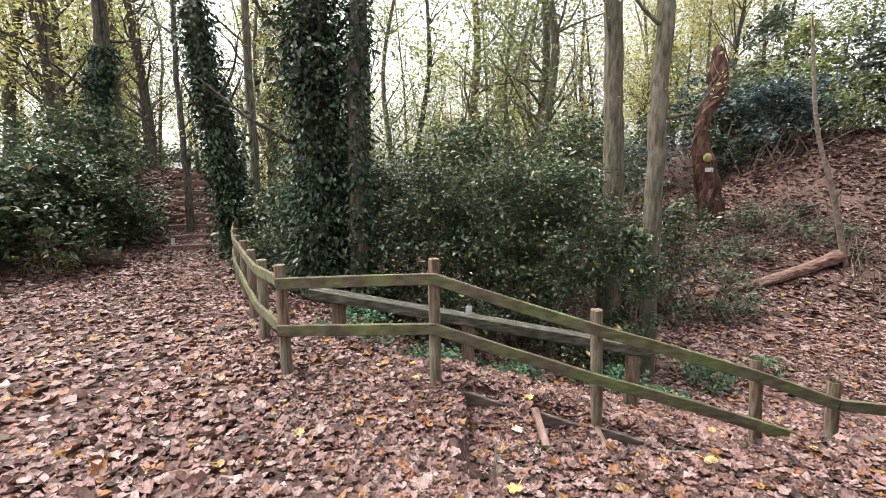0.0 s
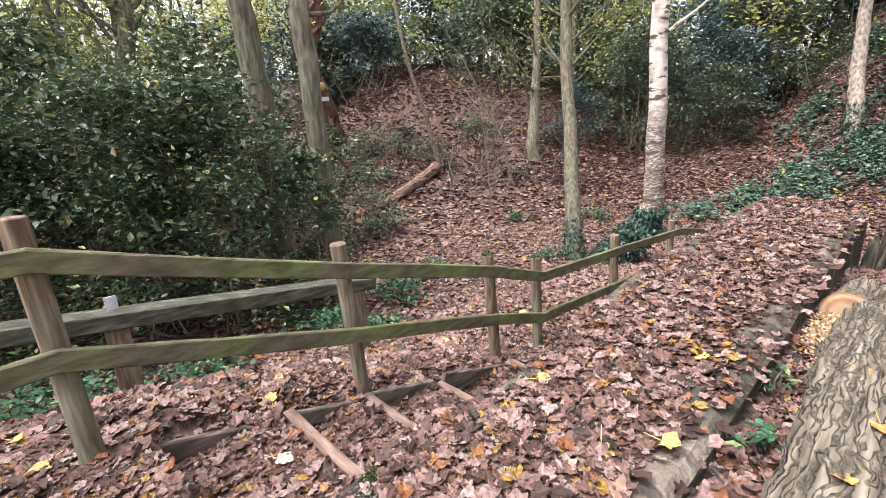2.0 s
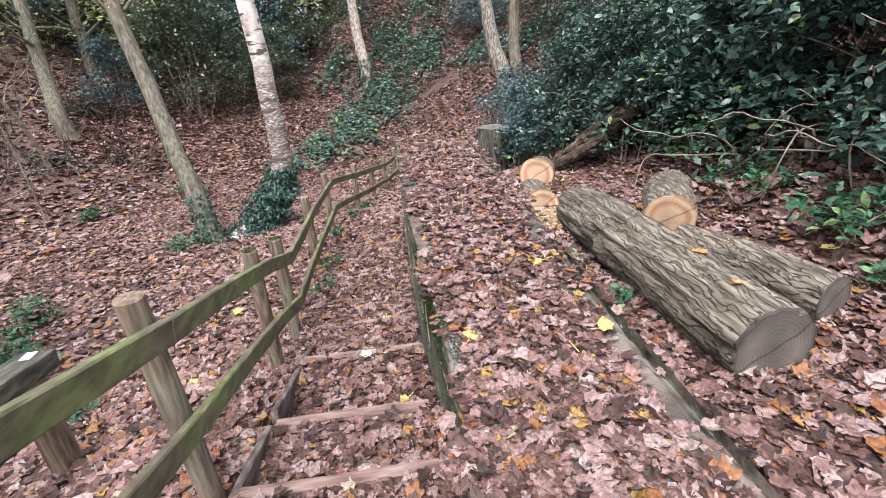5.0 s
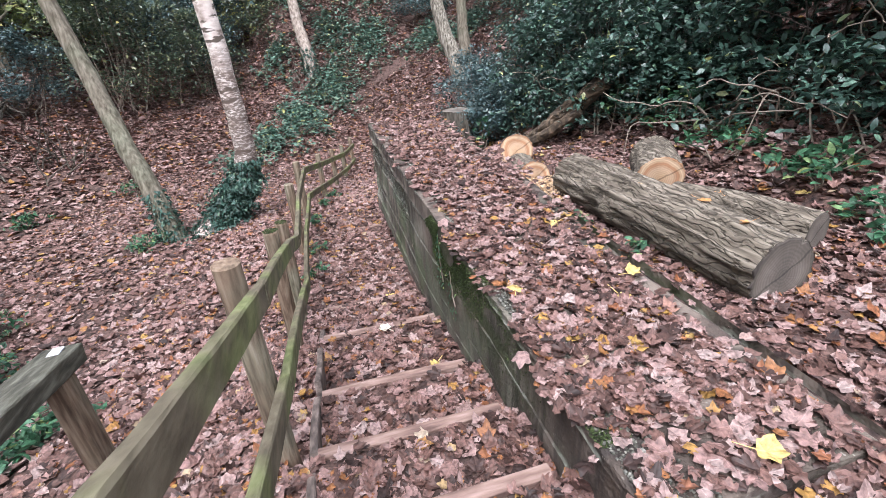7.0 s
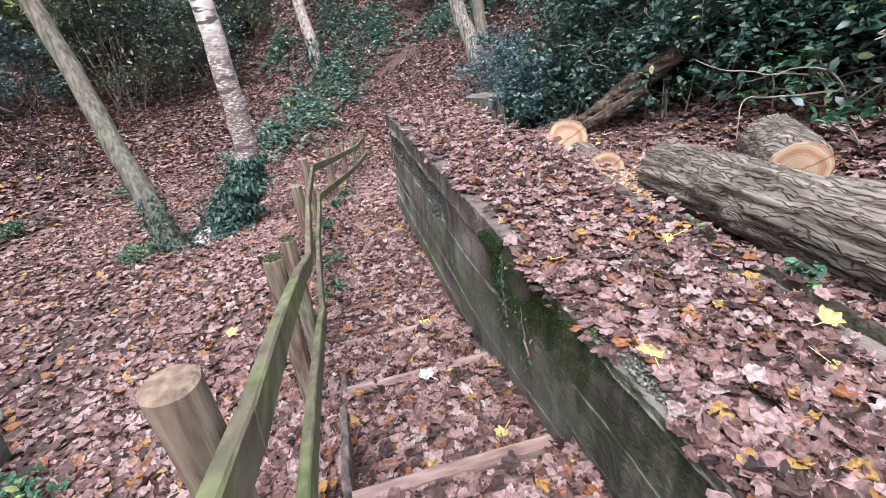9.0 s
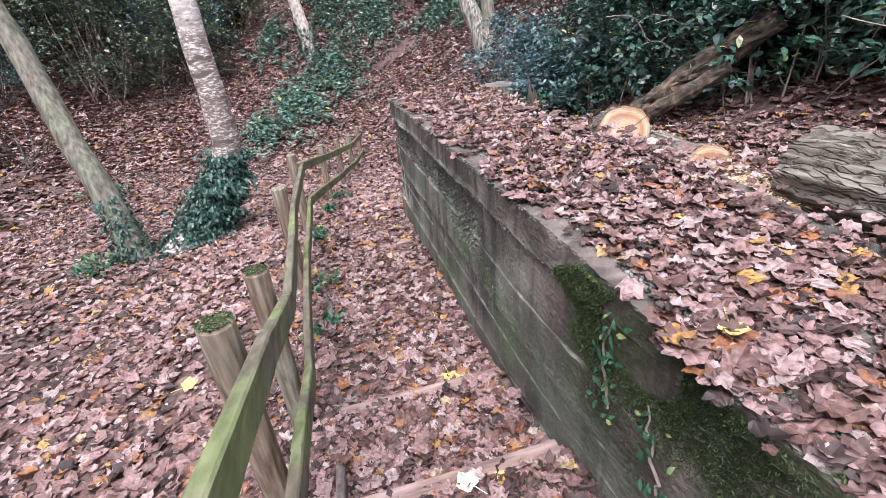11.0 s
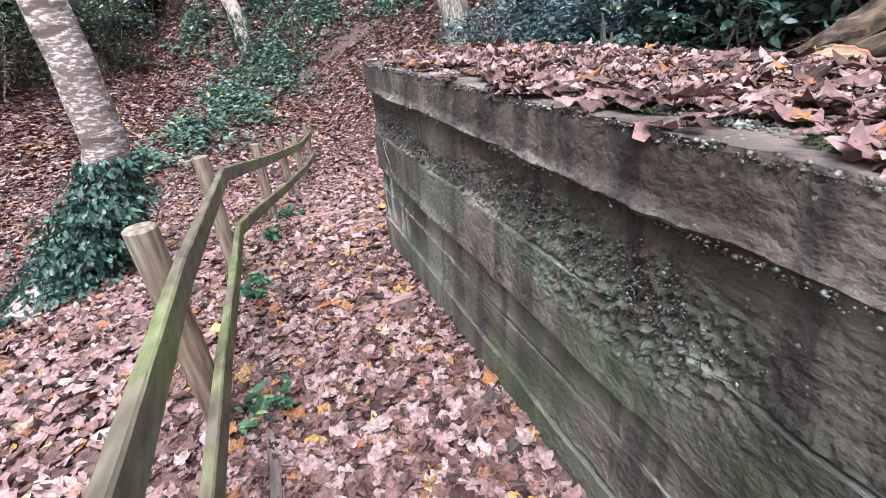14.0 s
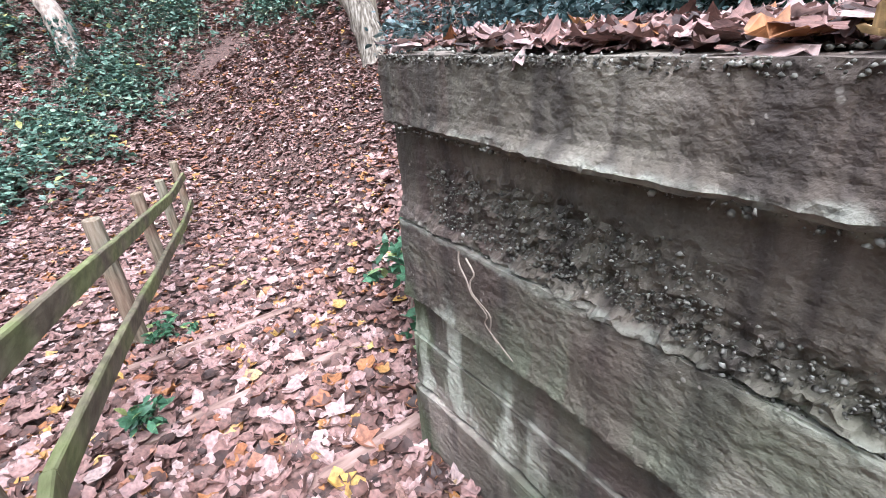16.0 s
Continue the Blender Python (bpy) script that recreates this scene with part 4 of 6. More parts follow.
def ivy_on(axis, radii, r, count, size, parent, f0=0.0, f1=1.0, puff=0.06, leaf=None):
    i = r.uniform(f0, f1, count) * (len(axis) - 1)
    k = np.clip(i.astype(int), 0, len(axis) - 2)
    fr = (i - k)[:, None]
    c = axis[k] * (1 - fr) + axis[k + 1] * fr
    a = r.uniform(0, 2 * np.pi, count)
    # it bulges and thins along the trunk
    bulge = 0.55 + 0.45 * np.sin(i * 1.9 + 2 * np.sin(a * 2 + i)) * np.sin(i * 0.7 + a)
    rad = np.array(radii)[k] + np.abs(r.normal(0.02, puff, count)) * (0.4 + bulge)
    out = np.stack([np.cos(a), np.sin(a), np.zeros(count)], 1)
    pos = c + out * rad[:, None]
    # leaves hang with their faces outwards
    h = a + np.pi / 2 + r.normal(0, 0.5, count)
    t = turn_matrices(h, np.full(count, 1.05) + r.normal(0, 0.6, count), a + np.pi / 2 + r.normal(0, 0.6, count))
    return tagged(scatter("ivy", OVAL[0] if count < 6000 else BLADE[0], OVAL[1] if count < 6000 else BLADE[1], pos, t, size * r.uniform(0.5, 1.35, count), leaf or M_IVY, parent), kind="stuff")


def tree(points, r0, r1, bark, label, seed, limbs=0, low=0.5, length=2.0, rise=0.6, twigs=4, leaf=None, per=3, leaf_size=0.1, spread=0.2, ivy=None, sides=12, wobble=0.03, name="tree", flare=1.35):
    r = np.random.default_rng(seed)
    axis = spline(points, 26)
    axis[1:-1] += r.normal(0, 0.012, (24, 3)) * np.array([1, 1, 0])
    radii = np.linspace(r0, r1, 26)
    radii[:3] *= [flare, 1 + (flare - 1) * 0.45, 1.05]
    root = tagged(new(name), label, "tree")
    v, f = tube(axis, radii, sides, wobble, seed)
    finish("trunk", v, f, bark, root, smooth=True)
    if limbs:
        tubes, tips = limbs_of(axis, radii, r, limbs, low, length, rise, twigs)
        v, f = merge(tubes)
        tagged(finish("branchwork", v, f, bark, root, smooth=True), kind="stuff")
        if leaf:
            put_leaves(tips, per, spread, leaf_size, leaf, root, r, "crown")
    if ivy:
        for count, size, f0, f1, puff in ivy:
            ivy_on(axis, radii, r, count, size, root, f0, f1, puff, M_IVYDARK if bark is M_DARKTRUNK else M_IVY)
    return root


def gz(x, y):
    return float(ground_z(x, y))


def birch_mat():
    m = mat("birch_bark", [(0.3, (0.26, 0.2, 0.17)), (0.45, (0.56, 0.47, 0.42)), (0.7, (0.76, 0.69, 0.63))], scale=3, detail=8, stretch=(2, 2, 2.5), rough=0.8, bump=0.8)
    n, l = m.node_tree.nodes, m.node_tree.links
    p = n["Principled BSDF"]
    src = p.inputs["Base Color"].links[0].from_socket
    tc = n.new("ShaderNodeTexCoord")
    mp = n.new("ShaderNodeMapping")
    mp.inputs["Scale"].default_value = (2.2, 2.2, 7)
    l.new(tc.outputs["Object"], mp.inputs["Vector"])
    a = n.new("ShaderNodeTexNoise")
    a.inputs["Scale"].default_value, a.inputs["Detail"].default_value = 1.6, 5
    l.new(mp.outputs[0], a.inputs["Vector"])
    k = n.new("ShaderNodeValToRGB")
    set_ramp(k, [(0.56, (0, 0, 0)), (0.62, (1, 1, 1))])
    l.new(a.outputs["Fac"], k.inputs["Fac"])
    mx = n.new("ShaderNodeMixRGB")
    mx.inputs[2].default_value = (0.09, 0.07, 0.055, 1)
    l.new(k.outputs[0], mx.inputs["Fac"])
    l.new(src, mx.inputs[1])
    # dark flaking bark towards the foot
    xyz = n.new("ShaderNodeSeparateXYZ")
    l.new(tc.outputs["Object"], xyz.inputs[0])
    w = maths(n, l, "ADD", xyz.outputs[2], maths(n, l, "MULTIPLY", a.outputs["Fac"], 2.4))
    foot = n.new("ShaderNodeMapRange")
    foot.inputs["From Min"].default_value, foot.inputs["From Max"].default_value = 2.9, 1.9
    l.new(w, foot.inputs["Value"])
    m2 = n.new("ShaderNodeMixRGB")
    m2.inputs[2].default_value = (0.12, 0.085, 0.068, 1)
    flake = n.new("ShaderNodeTexNoise")
    flake.inputs["Scale"].default_value, flake.inputs["Detail"].default_value = 6, 12
    flake.inputs["Roughness"].default_value = 0.72
    l.new(mp.outputs[0], flake.inputs["Vector"])
    chip = n.new("ShaderNodeMapRange")
    chip.inputs["From Min"].default_value, chip.inputs["From Max"].default_value = 0.58, 0.49
    l.new(flake.outputs["Fac"], chip.inputs["Value"])
    l.new(maths(n, l, "MULTIPLY", foot.outputs[0], maths(n, l, "MULTIPLY", chip.outputs[0], 0.9)), m2.inputs["Fac"])
    l.new(mx.outputs[0], m2.inputs[1])
    l.new(m2.outputs[0], p.inputs["Base Color"])
    return m


M_PALE = mat("pale_flaking_bark", [(0.3, (0.1, 0.075, 0.06)), (0.5, (0.27, 0.22, 0.18)), (0.7, (0.42, 0.36, 0.31))], scale=6, detail=8, stretch=(2, 2, 1.2), rough=0.9, bump=0.7)
M_BIRCH = birch_mat()
tree([(7.95, 5.55, gz(7.95, 5.55) - 0.15), (8.15, 5.1, -1.2), (8.27, 4.74, -0.6), (8.2, 4.66, 0.2), (8.2, 4.7, 1.6), (8.15, 4.8, 4.5), (8.2, 4.85, 8.5)], 0.23, 0.1, M_BIRCH,
     "silver birch with peeling white bark and an ivy-covered bent base", 21, limbs=9, low=0.72, length=1.8, twigs=5, leaf=M_CROWN, per=3, leaf_size=0.07, ivy=[(6800, 0.08, 0.0, 0.29, 0.13), (1300, 0.075, 0.27, 0.37, 0.06)], sides=18, wobble=0.02, name="birch_tree", flare=1.4)
tree([(8.05, 6.1, gz(8.05, 6.1) - 0.15), (8.3, 6.3, -0.9), (8.85, 6.75, 0.5), (9.3, 7.15, 2.2), (9.7, 7.5, 5.0), (9.9, 7.6, 8.0)], 0.18, 0.09, M_TRUNK, "slender leaning tree with grey-green bark and sparse ivy at its base", 22, limbs=10, low=0.55,
     length=2.0, twigs=5, leaf=M_CROWN, per=3, leaf_size=0.08, ivy=[(900, 0.07, 0.0, 0.22, 0.03)], sides=14)
tree([(15.15, 12.2, gz(15.15, 12.2) - 0.2), (15.1, 12.3, 0.1), (15.6, 12.55, 1.1), (15.9, 12.7, 2.4), (16.3, 12.9, 5.0), (16.2, 13, 9)], 0.26, 0.1, M_TRUNK, "crooked grey tree on the leafy hillside", 23, limbs=10, low=0.5, length=2.4, twigs=5, leaf=M_CROWN_GREEN, leaf_size=0.1)
tree([(20.3, 3.35, gz(20.3, 3.35) - 0.3), (20.5, 3.4, 0.8), (21.0, 3.6, 2.2), (21.3, 3.7, 4.5), (21.2, 3.8, 9)], 0.27, 0.14, M_PALE, "pale leaning tree beside the upper path", 24, limbs=8, low=0.7, length=2.5, twigs=5, leaf=M_CROWN_GREEN, leaf_size=0.1, ivy=[(600, 0.1, 0.02, 0.3, 0.05)])
tree([(12.7, -0.65, gz(12.7, -0.65) - 0.3), (12.9, -0.6, 0.4), (13.3, -0.35, 1.4), (13.7, -0.2, 3.0), (13.9, 0, 6.5)], 0.26, 0.12, M_BARK, "birch with flaking bark leaning over the path", 25, limbs=6, low=0.8, length=2.2, twigs=5, leaf=M_CROWN, leaf_size=0.08, sides=14, name="birch_tree")
tree([(13.6, -1.1, gz(13.6, -1.1) - 0.3), (13.7, -1.1, 0.6), (13.9, -1.1, 1.8), (14.0, -1.2, 3.4), (14.1, -1.2, 7)], 0.2, 0.09, M_TRUNK, "thin brown tree standing close to a birch", 26, limbs=6, low=0.5, length=2.0, twigs=4)
# trunks among the shrubs in the hollow
tree([(2.75, 8.0, gz(2.75, 8.0) - 0.3), (2.78, 8.0, 1.0), (2.72, 8.0, 2.6), (2.62, 8.0, 4.4), (2.5, 8.1, 9)], 0.2, 0.13, M_TRUNK, "tall mossy tree rising out of evergreen shrubs", 31, limbs=7, low=0.5, length=2.2, twigs=5, leaf=M_CROWN, leaf_size=0.09)
tree([(3.18, 7.2, gz(3.18, 7.2) - 0.3), (3.15, 7.2, 1.0), (3.12, 7.2, 2.6), (3.15, 7.25, 4.4), (3.2, 7.3, 9)], 0.14, 0.12, M_TRUNK, "tall straight tree rising out of evergreen shrubs", 32, limbs=7, low=0.5, length=2.0, twigs=5, leaf=M_CROWN, leaf_size=0.09)
tree([(-2.35, 8.1, gz(-2.35, 8.1) - 0.3), (-2.35, 8.1, 1.0), (-2.4, 8.1, 3.0), (-2.45, 8.1, 5.0), (-2.4, 8.2, 9)], 0.3, 0.22, M_DARKTRUNK, "thick tree trunk wrapped in dark ivy", 33, limbs=9, low=0.4, length=2.6, twigs=5, ivy=[(15000, 0.12, 0.02, 0.85, 0.34)])
tree([(-1.62, 7.55, gz(-1.62, 7.55) - 0.3), (-1.62, 7.55, 1.0), (-1.6, 7.55, 3.0), (-1.55, 7.6, 5.0), (-1.5, 7.6, 9)], 0.17, 0.13, M_DARKTRUNK, "straight dark tree trunk with a little ivy", 34, limbs=7, low=0.45, length=2.2, twigs=5, ivy=[(2600, 0.1, 0.05, 0.8, 0.06)])
tree([(-5.1, 10.6, gz(-5.1, 10.6) - 0.3), (-5.25, 10.6, 1.2), (-5.5, 10.6, 2.8), (-5.85, 10.6, 5.0), (-6.1, 10.7, 9)], 0.26, 0.17, M_DARKTRUNK, "leaning tree trunk covered in dark ivy above the path fence", 35, limbs=8, low=0.45, length=2.4, twigs=5, ivy=[(9000, 0.13, 0.02, 0.8, 0.17)])
tree([(-5.3, 12.0, gz(-5.3, 12.0) - 0.3), (-5.3, 12, 1.5), (-5.35, 12, 5), (-5.3, 12, 10)], 0.13, 0.08, M_TRUNK, "thin straight tree by the climbing path", 36, limbs=7, low=0.4, length=2.0, twigs=5, leaf=M_CROWN_GREEN, leaf_size=0.09)
tree([(-10.4, 13.2, gz(-10.4, 13.2) - 0.3), (-10.45, 13.2, 2.2), (-10.3, 13.2, 4.0), (-10.0, 13.2, 6.0), (-10.2, 13.3, 10)], 0.26, 0.16, M_DARKTRUNK, "curved ivy-clad tree behind the shrub bank", 37, limbs=8, low=0.45, length=2.4, twigs=5, ivy=[(5000, 0.14, 0.1, 0.7, 0.14)], leaf=M_CROWN, leaf_size=0.1)


def dead_trunk():
    root = tagged(new("dead_trunk"), "broken red-brown dead tree trunk with bracket fungus", "tree")
    x, y = 9.73, 18.3
    z = gz(x, y)
    m = mat("red_rotten_wood", [(0.3, (0.03, 0.016, 0.012)), (0.5, (0.085, 0.043, 0.032)), (0.7, (0.16, 0.09, 0.065))], scale=3, detail=9, stretch=(2, 2, 0.6), rough=0.95, bump=1.0)
    pts = spline([(x + 0.3, y, z - 0.3), (x + 0.1, y, z + 1.2), (x - 0.35, y, z + 3.0), (x - 0.35, y, z + 4.2), (x + 0.1, y, z + 5.4), (x - 0.05, y, z + 6.8)], 30)
    v, f = tube(pts, [0.4 - 0.14 * t + 0.09 * math.sin(9 * t) - 0.22 * max(0, t - 0.8) * 4 for t in np.linspace(0, 1, 30)], 16, 0.14, 6)
    finish("trunk", v, f, m, root)
    bm = bmesh.new()
    bmesh.ops.create_uvsphere(bm, u_segments=14, v_segments=8, radius=0.16, matrix=Matrix.Translation((x - 0.3, y - 0.42, z + 2.7)) @ Matrix.Diagonal((1, 0.45, 1.1, 1)))
    part("fungus", bm, mat("bracket_fungus", [(0.3, (0.2, 0.17, 0.06)), (0.7, (0.42, 0.36, 0.16))], scale=9, rough=0.9), root, "yellowish bracket fungus", smooth=True)
    bm = bmesh.new()
    bmesh.ops.create_cube(bm, size=1, matrix=Matrix.Translation((x - 0.25, y - 0.5, z + 2.25)) @ Matrix.Diagonal((0.3, 0.02, 0.16, 1)))
    part("plate", bm, M_TAG, root, "small pale plate")


dead_trunk()


def sapling(points, r0, seed, label, n=10, length=1.2):
    r = np.random.default_rng(seed)
    axis = spline(points, 20)
    root = tagged(new("bare_sapling"), label, "tree")
    v, f = tube(axis, np.linspace(r0, r0 * 0.35, 20), 8, 0.03, seed)
    finish("trunk", v, f, M_TWIG, root, smooth=True)
    tubes, tips = limbs_of(axis, np.linspace(r0, r0 * 0.35, 20), r, n, 0.3, length, 0.4, 5)
    v, f = merge(tubes)
    tagged(finish("branchwork", v, f, M_TWIG, root), kind="stuff")
    return root


sapling([(11.9, 14.1, gz(11.9, 14.1) - 0.1), (11.3, 14.1, 1.3), (10.6, 14.2, 3.5), (10.2, 14.3, 6.5)], 0.1, 41, "thin pale sapling leaning over a fallen branch")
sapling([(13.0, 11.6, gz(13.0, 11.6) - 0.1), (12.6, 11.7, 0.4), (12.0, 11.9, 1.6), (11.2, 12.2, 3.2)], 0.06, 42, "bare crooked sapling growing from a root mound", n=14, length=1.6)
sapling([(10.5, 10.5, gz(10.5, 10.5) - 0.1), (10.4, 10.5, 0.2), (10.1, 10.5, 1.8)], 0.025, 43, "small bare sapling in the hollow", n=8, length=0.8)
M_FALLEN = mat("reddish_dead_wood", [(0.3, (0.06, 0.036, 0.028)), (0.5, (0.17, 0.1, 0.078)), (0.7, (0.32, 0.21, 0.17))], scale=6, detail=9, stretch=(0.7, 3, 3), rough=0.95, bump=0.9)
p = spline([(6.9, 13.0, gz(6.9, 13.0) + 0.02), (8.4, 13.3, gz(8.4, 13.3) + 0.12), (10.2, 13.8, gz(10.2, 13.8) + 0.15), (11.9, 14.2, gz(11.9, 14.2) + 0.3)], 24)
v, f = tube(p, np.linspace(0.1, 0.2, 24), 10, 0.08, 14)
tagged(finish("fallen_tree", v, f, M_FALLEN), "fallen brown trunk lying across the leafy slope", "log")
for k, (x, y, s) in enumerate([(12.2, 14.3, 0.7), (13.3, 11.9, 0.75), (12.6, 17.0, 0.8), (16.5, 12.4, 0.6)]):
    r = np.random.default_rng(60 + k)
    tubes = []
    for _ in range(26):
        a = r.uniform(0, 2 * math.pi)
        c = np.array([x + r.normal(0, 0.2), y + r.normal(0, 0.2), gz(x, y) + r.uniform(0, 0.5) * s])
        pts = [c]
        for _ in range(4):
            pts.append(pts[-1] + np.array([math.cos(a) * 0.2, math.sin(a) * 0.2, r.normal(-0.05, 0.1)]) * s + r.normal(0, 0.05, 3))
        tubes.append(tube(pts, np.linspace(0.07, 0.02, 5) * s, 5, 0.1, k, cap=False))
    v, f = merge(tubes)
    tagged(finish("root_plate", v, f, M_DARKTRUNK), "tangle of dark upturned roots in the hillside", "roots", kind="stuff")


# ---- shrubs ----
def bush(x, y, radius, height, count, size, material, label, seed, name="shrub", stems=14, template=BLADE, base=None, clumps=None, category="shrub", stem_mat=None, skirt=0.0):
    r = np.random.default_rng(seed)
    z0 = gz(x, y) if base is None else base
    root = tagged(new(name), label, category)
    k = clumps or max(12, count // 90)
    # clump centres fill an uneven dome
    a, q, h = r.uniform(0, 2 * np.pi, k), np.sqrt(r.uniform(0.05, 1, k)), r.uniform(0, 1, k) ** 0.8
    shape = 1 + 0.25 * np.sin(3 * a + seed)
    rad = radius * shape * q * np.sqrt(np.clip(1.05 - h ** 2.2, 0.05, 1))
    c = np.stack([x + rad * np.cos(a), y + rad * np.sin(a), z0 + height * (0.04 + skirt + (0.96 - skirt) * h)], 1)
    c[:, 2] = np.maximum(c[:, 2], ground_z(c[:, 0], c[:, 1]) + 0.05 + skirt)
    per = count // k
    pos = np.repeat(c, per, axis=0)
    pos = pos + r.normal(0, 1, pos.shape) * np.array([0.2, 0.2, 0.14]) * radius * 0.75
    t = turn_matrices(*spin(len(pos), 0.75, r))
    tagged(scatter("foliage", template[0], template[1], pos, t, size * r.uniform(0.55, 1.3, len(pos)), material, root), kind="stuff")
    tubes = []
    for i in r.choice(k, min(stems, k), replace=False):
        s = np.array([x + r.normal(0, radius * 0.2), y + r.normal(0, radius * 0.2), 0])
        s[2] = gz(s[0], s[1]) - 0.05
        m = (s + c[i]) / 2 + r.normal(0, 0.12 * radius, 3)
        tubes.append(tube(spline([s, m, c[i]], 7), np.linspace(0.012, 0.004, 7) * max(0.8, radius * 0.8), 5, 0, cap=False))
    v, f = merge(tubes)
    tagged(finish("stem_tangle", v, f, stem_mat or M_TWIG, root), kind="stuff")
    return root


M_BLUE = leaf_mat("blue_green_leaf", [(0.0, (0.03, 0.055, 0.053)), (0.5, (0.06, 0.1, 0.1)), (0.85, (0.11, 0.165, 0.165)), (1.0, (0.2, 0.26, 0.23))], rough=0.4, translucent=0.2)
M_BRAMBLE = leaf_mat("bramble_leaf", [(0.0, (0.02, 0.06, 0.03)), (0.5, (0.045, 0.12, 0.06)), (0.85, (0.08, 0.19, 0.1)), (1.0, (0.3, 0.34, 0.12))], rough=0.45, translucent=0.25)
M_BANK = leaf_mat("bank_leaf", [(0.0, (0.018, 0.039, 0.0286)), (0.5, (0.0374, 0.075, 0.0554)), (0.85, (0.0674, 0.127, 0.093)), (0.97, (0.12, 0.196, 0.127)), (1.0, (0.33, 0.33, 0.12))], rough=0.35, spec=0.5, translucent=0.15)
EVER = "dense dark evergreen shrub with glossy leaves"
SHRUBS = [  # x, y, radius, height, leaves, leaf size
    (-3.4, 9.4, 1.2, 2.0, 5000, 0.08), (-1.7, 8.9, 1.3, 2.7, 8000, 0.08), (-0.4, 8.5, 1.3, 3.0, 9000, 0.08), (0.8, 8.0, 1.3, 3.1, 10000, 0.075), (1.9, 7.6, 1.2, 3.2, 10000, 0.075), (2.85, 7.0, 0.6, 2.3, 3200, 0.07),
    (0.2, 10.6, 2.0, 4.0, 9000, 0.1), (2.8, 10.8, 2.0, 4.4, 9000, 0.1), (-3.0, 11.4, 1.7, 3.4, 7000, 0.1), (5.2, 11.5, 1.5, 2.6, 5000, 0.1), (-4.2, 11.6, 1.0, 1.5, 4000, 0.08), (-5.0, 13.6, 0.9, 1.3, 3000, 0.09)]
for i, q in enumerate(SHRUBS):
    bush(*q[:4], int(q[4] * 0.9), q[5] * 1.3, M_BUSH, EVER, 100 + i)
for i, q in enumerate([(-8.9, 9.7, 1.7, 2.2, 9000, 0.1), (-9.9, 8.5, 1.8, 2.3, 9000, 0.1), (-9.2, 11.5, 1.2, 2.2, 6000, 0.1), (-12.3, 9.0, 2.0, 2.8, 7000, 0.11), (-10.2, 12.0, 2.0, 3.0, 7000, 0.11), (-14.5, 8.0, 2.2, 3.0, 5000, 0.12)]):
    bush(*q[:4], q[4], q[5] * 1.35, M_BUSH, "broad mounded evergreen shrub beside the leafy path", 130 + i)
HILL = [(18.6, 9.6, 2.0, 4.4, 9000, 0.13), (17.4, 11.6, 1.1, 2.2, 3000, 0.12), (20.5, 7.2, 1.3, 2.8, 4000, 0.12),  (20.5, 12, 2.4, 3.2, 6000, 0.14), (22.5, 8.0, 2.0, 3.4, 6000, 0.14), (25, 5.8, 1.9, 3.2, 5000, 0.14), (25.5, 0.2, 1.8, 2.6, 5000, 0.14), (23.6, -3.0, 2.2, 3.2, 6000, 0.14), (27.5, 3, 2.0, 3.5, 5000, 0.15),
        (13.4, 24.0, 2.2, 3.0, 4000, 0.15), (9.2, 26, 2.6, 3.5, 4000, 0.16), (5, 21, 2.6, 3.5, 5000, 0.15), (18.5, 16.5, 2.6, 4.2, 6000, 0.15), (21, -1.5, 1.4, 1.6, 4000, 0.12), (17.5, -3.5, 2.0, 3.0, 6000, 0.13), (30, 10, 4, 6, 6000, 0.2), (28, -3, 3.5, 5, 6000, 0.2), (24, 17, 4, 6, 6000, 0.2), (32, 3, 4, 6, 6000, 0.2)]
belt = np.random.default_rng(88)
for k in range(34):
    a = radians(-12 + 74 * k / 33 + belt.uniform(-1, 1))
    d = belt.uniform(27, 34) - 4 * math.sin(2 * a)
    HILL.append((d * math.cos(a), 2 + d * math.sin(a) * 0.95, belt.uniform(2.2, 3.2), belt.uniform(3.2, 6.0), 1900, 0.29))
for i, q in enumerate(HILL):
    bush(*q, M_BLUE if i % 3 == 1 else (M_CROWN_GREEN if i > 24 and i % 4 == 0 else M_HILL), "dark evergreen shrub on the wooded hillside", 150 + i)
BANK = [(1.5, -0.8, 0.75, 1.5, 5200, 0.072), (2.5, -0.55, 0.72, 1.4, 6000, 0.072), (3.4, -0.45, 0.7, 1.3, 6000, 0.072), (4.3, -0.45, 0.75, 1.4, 6000, 0.072), (5.3, -0.35, 0.8, 1.5, 6000, 0.072), (6.3, -0.35, 0.8, 1.4, 6000, 0.072), (7.3, -0.6, 0.8, 1.5, 5500, 0.075), (0.6, -1.3, 0.8, 1.7, 4000, 0.07),
        (3.3, -1.9, 1.1, 2.2, 6000, 0.08), (4.7, -2.0, 1.1, 2.4, 6000, 0.08), (6.2, -1.9, 1.1, 2.2, 6000, 0.08), (8.8, -1.9, 1.3, 2.2, 6000, 0.08), (2.0, -2.1, 1.1, 2.4, 6000, 0.08), (9.9, -1.3, 0.9, 1.4, 4000, 0.08), (5.2, -3.2, 1.7, 3.4, 8000, 0.09), (8, -4.2, 2.0, 3.6, 7000, 0.1), (11, -3.4, 1.8, 3.0, 6000, 0.1), (0.8, -3.4, 1.5, 3.0, 5000, 0.08), (3.0, -3.4, 1.7, 3.8, 7000, 0.09), (14.5, -3.6, 1.8, 3.0, 5000, 0.11)]
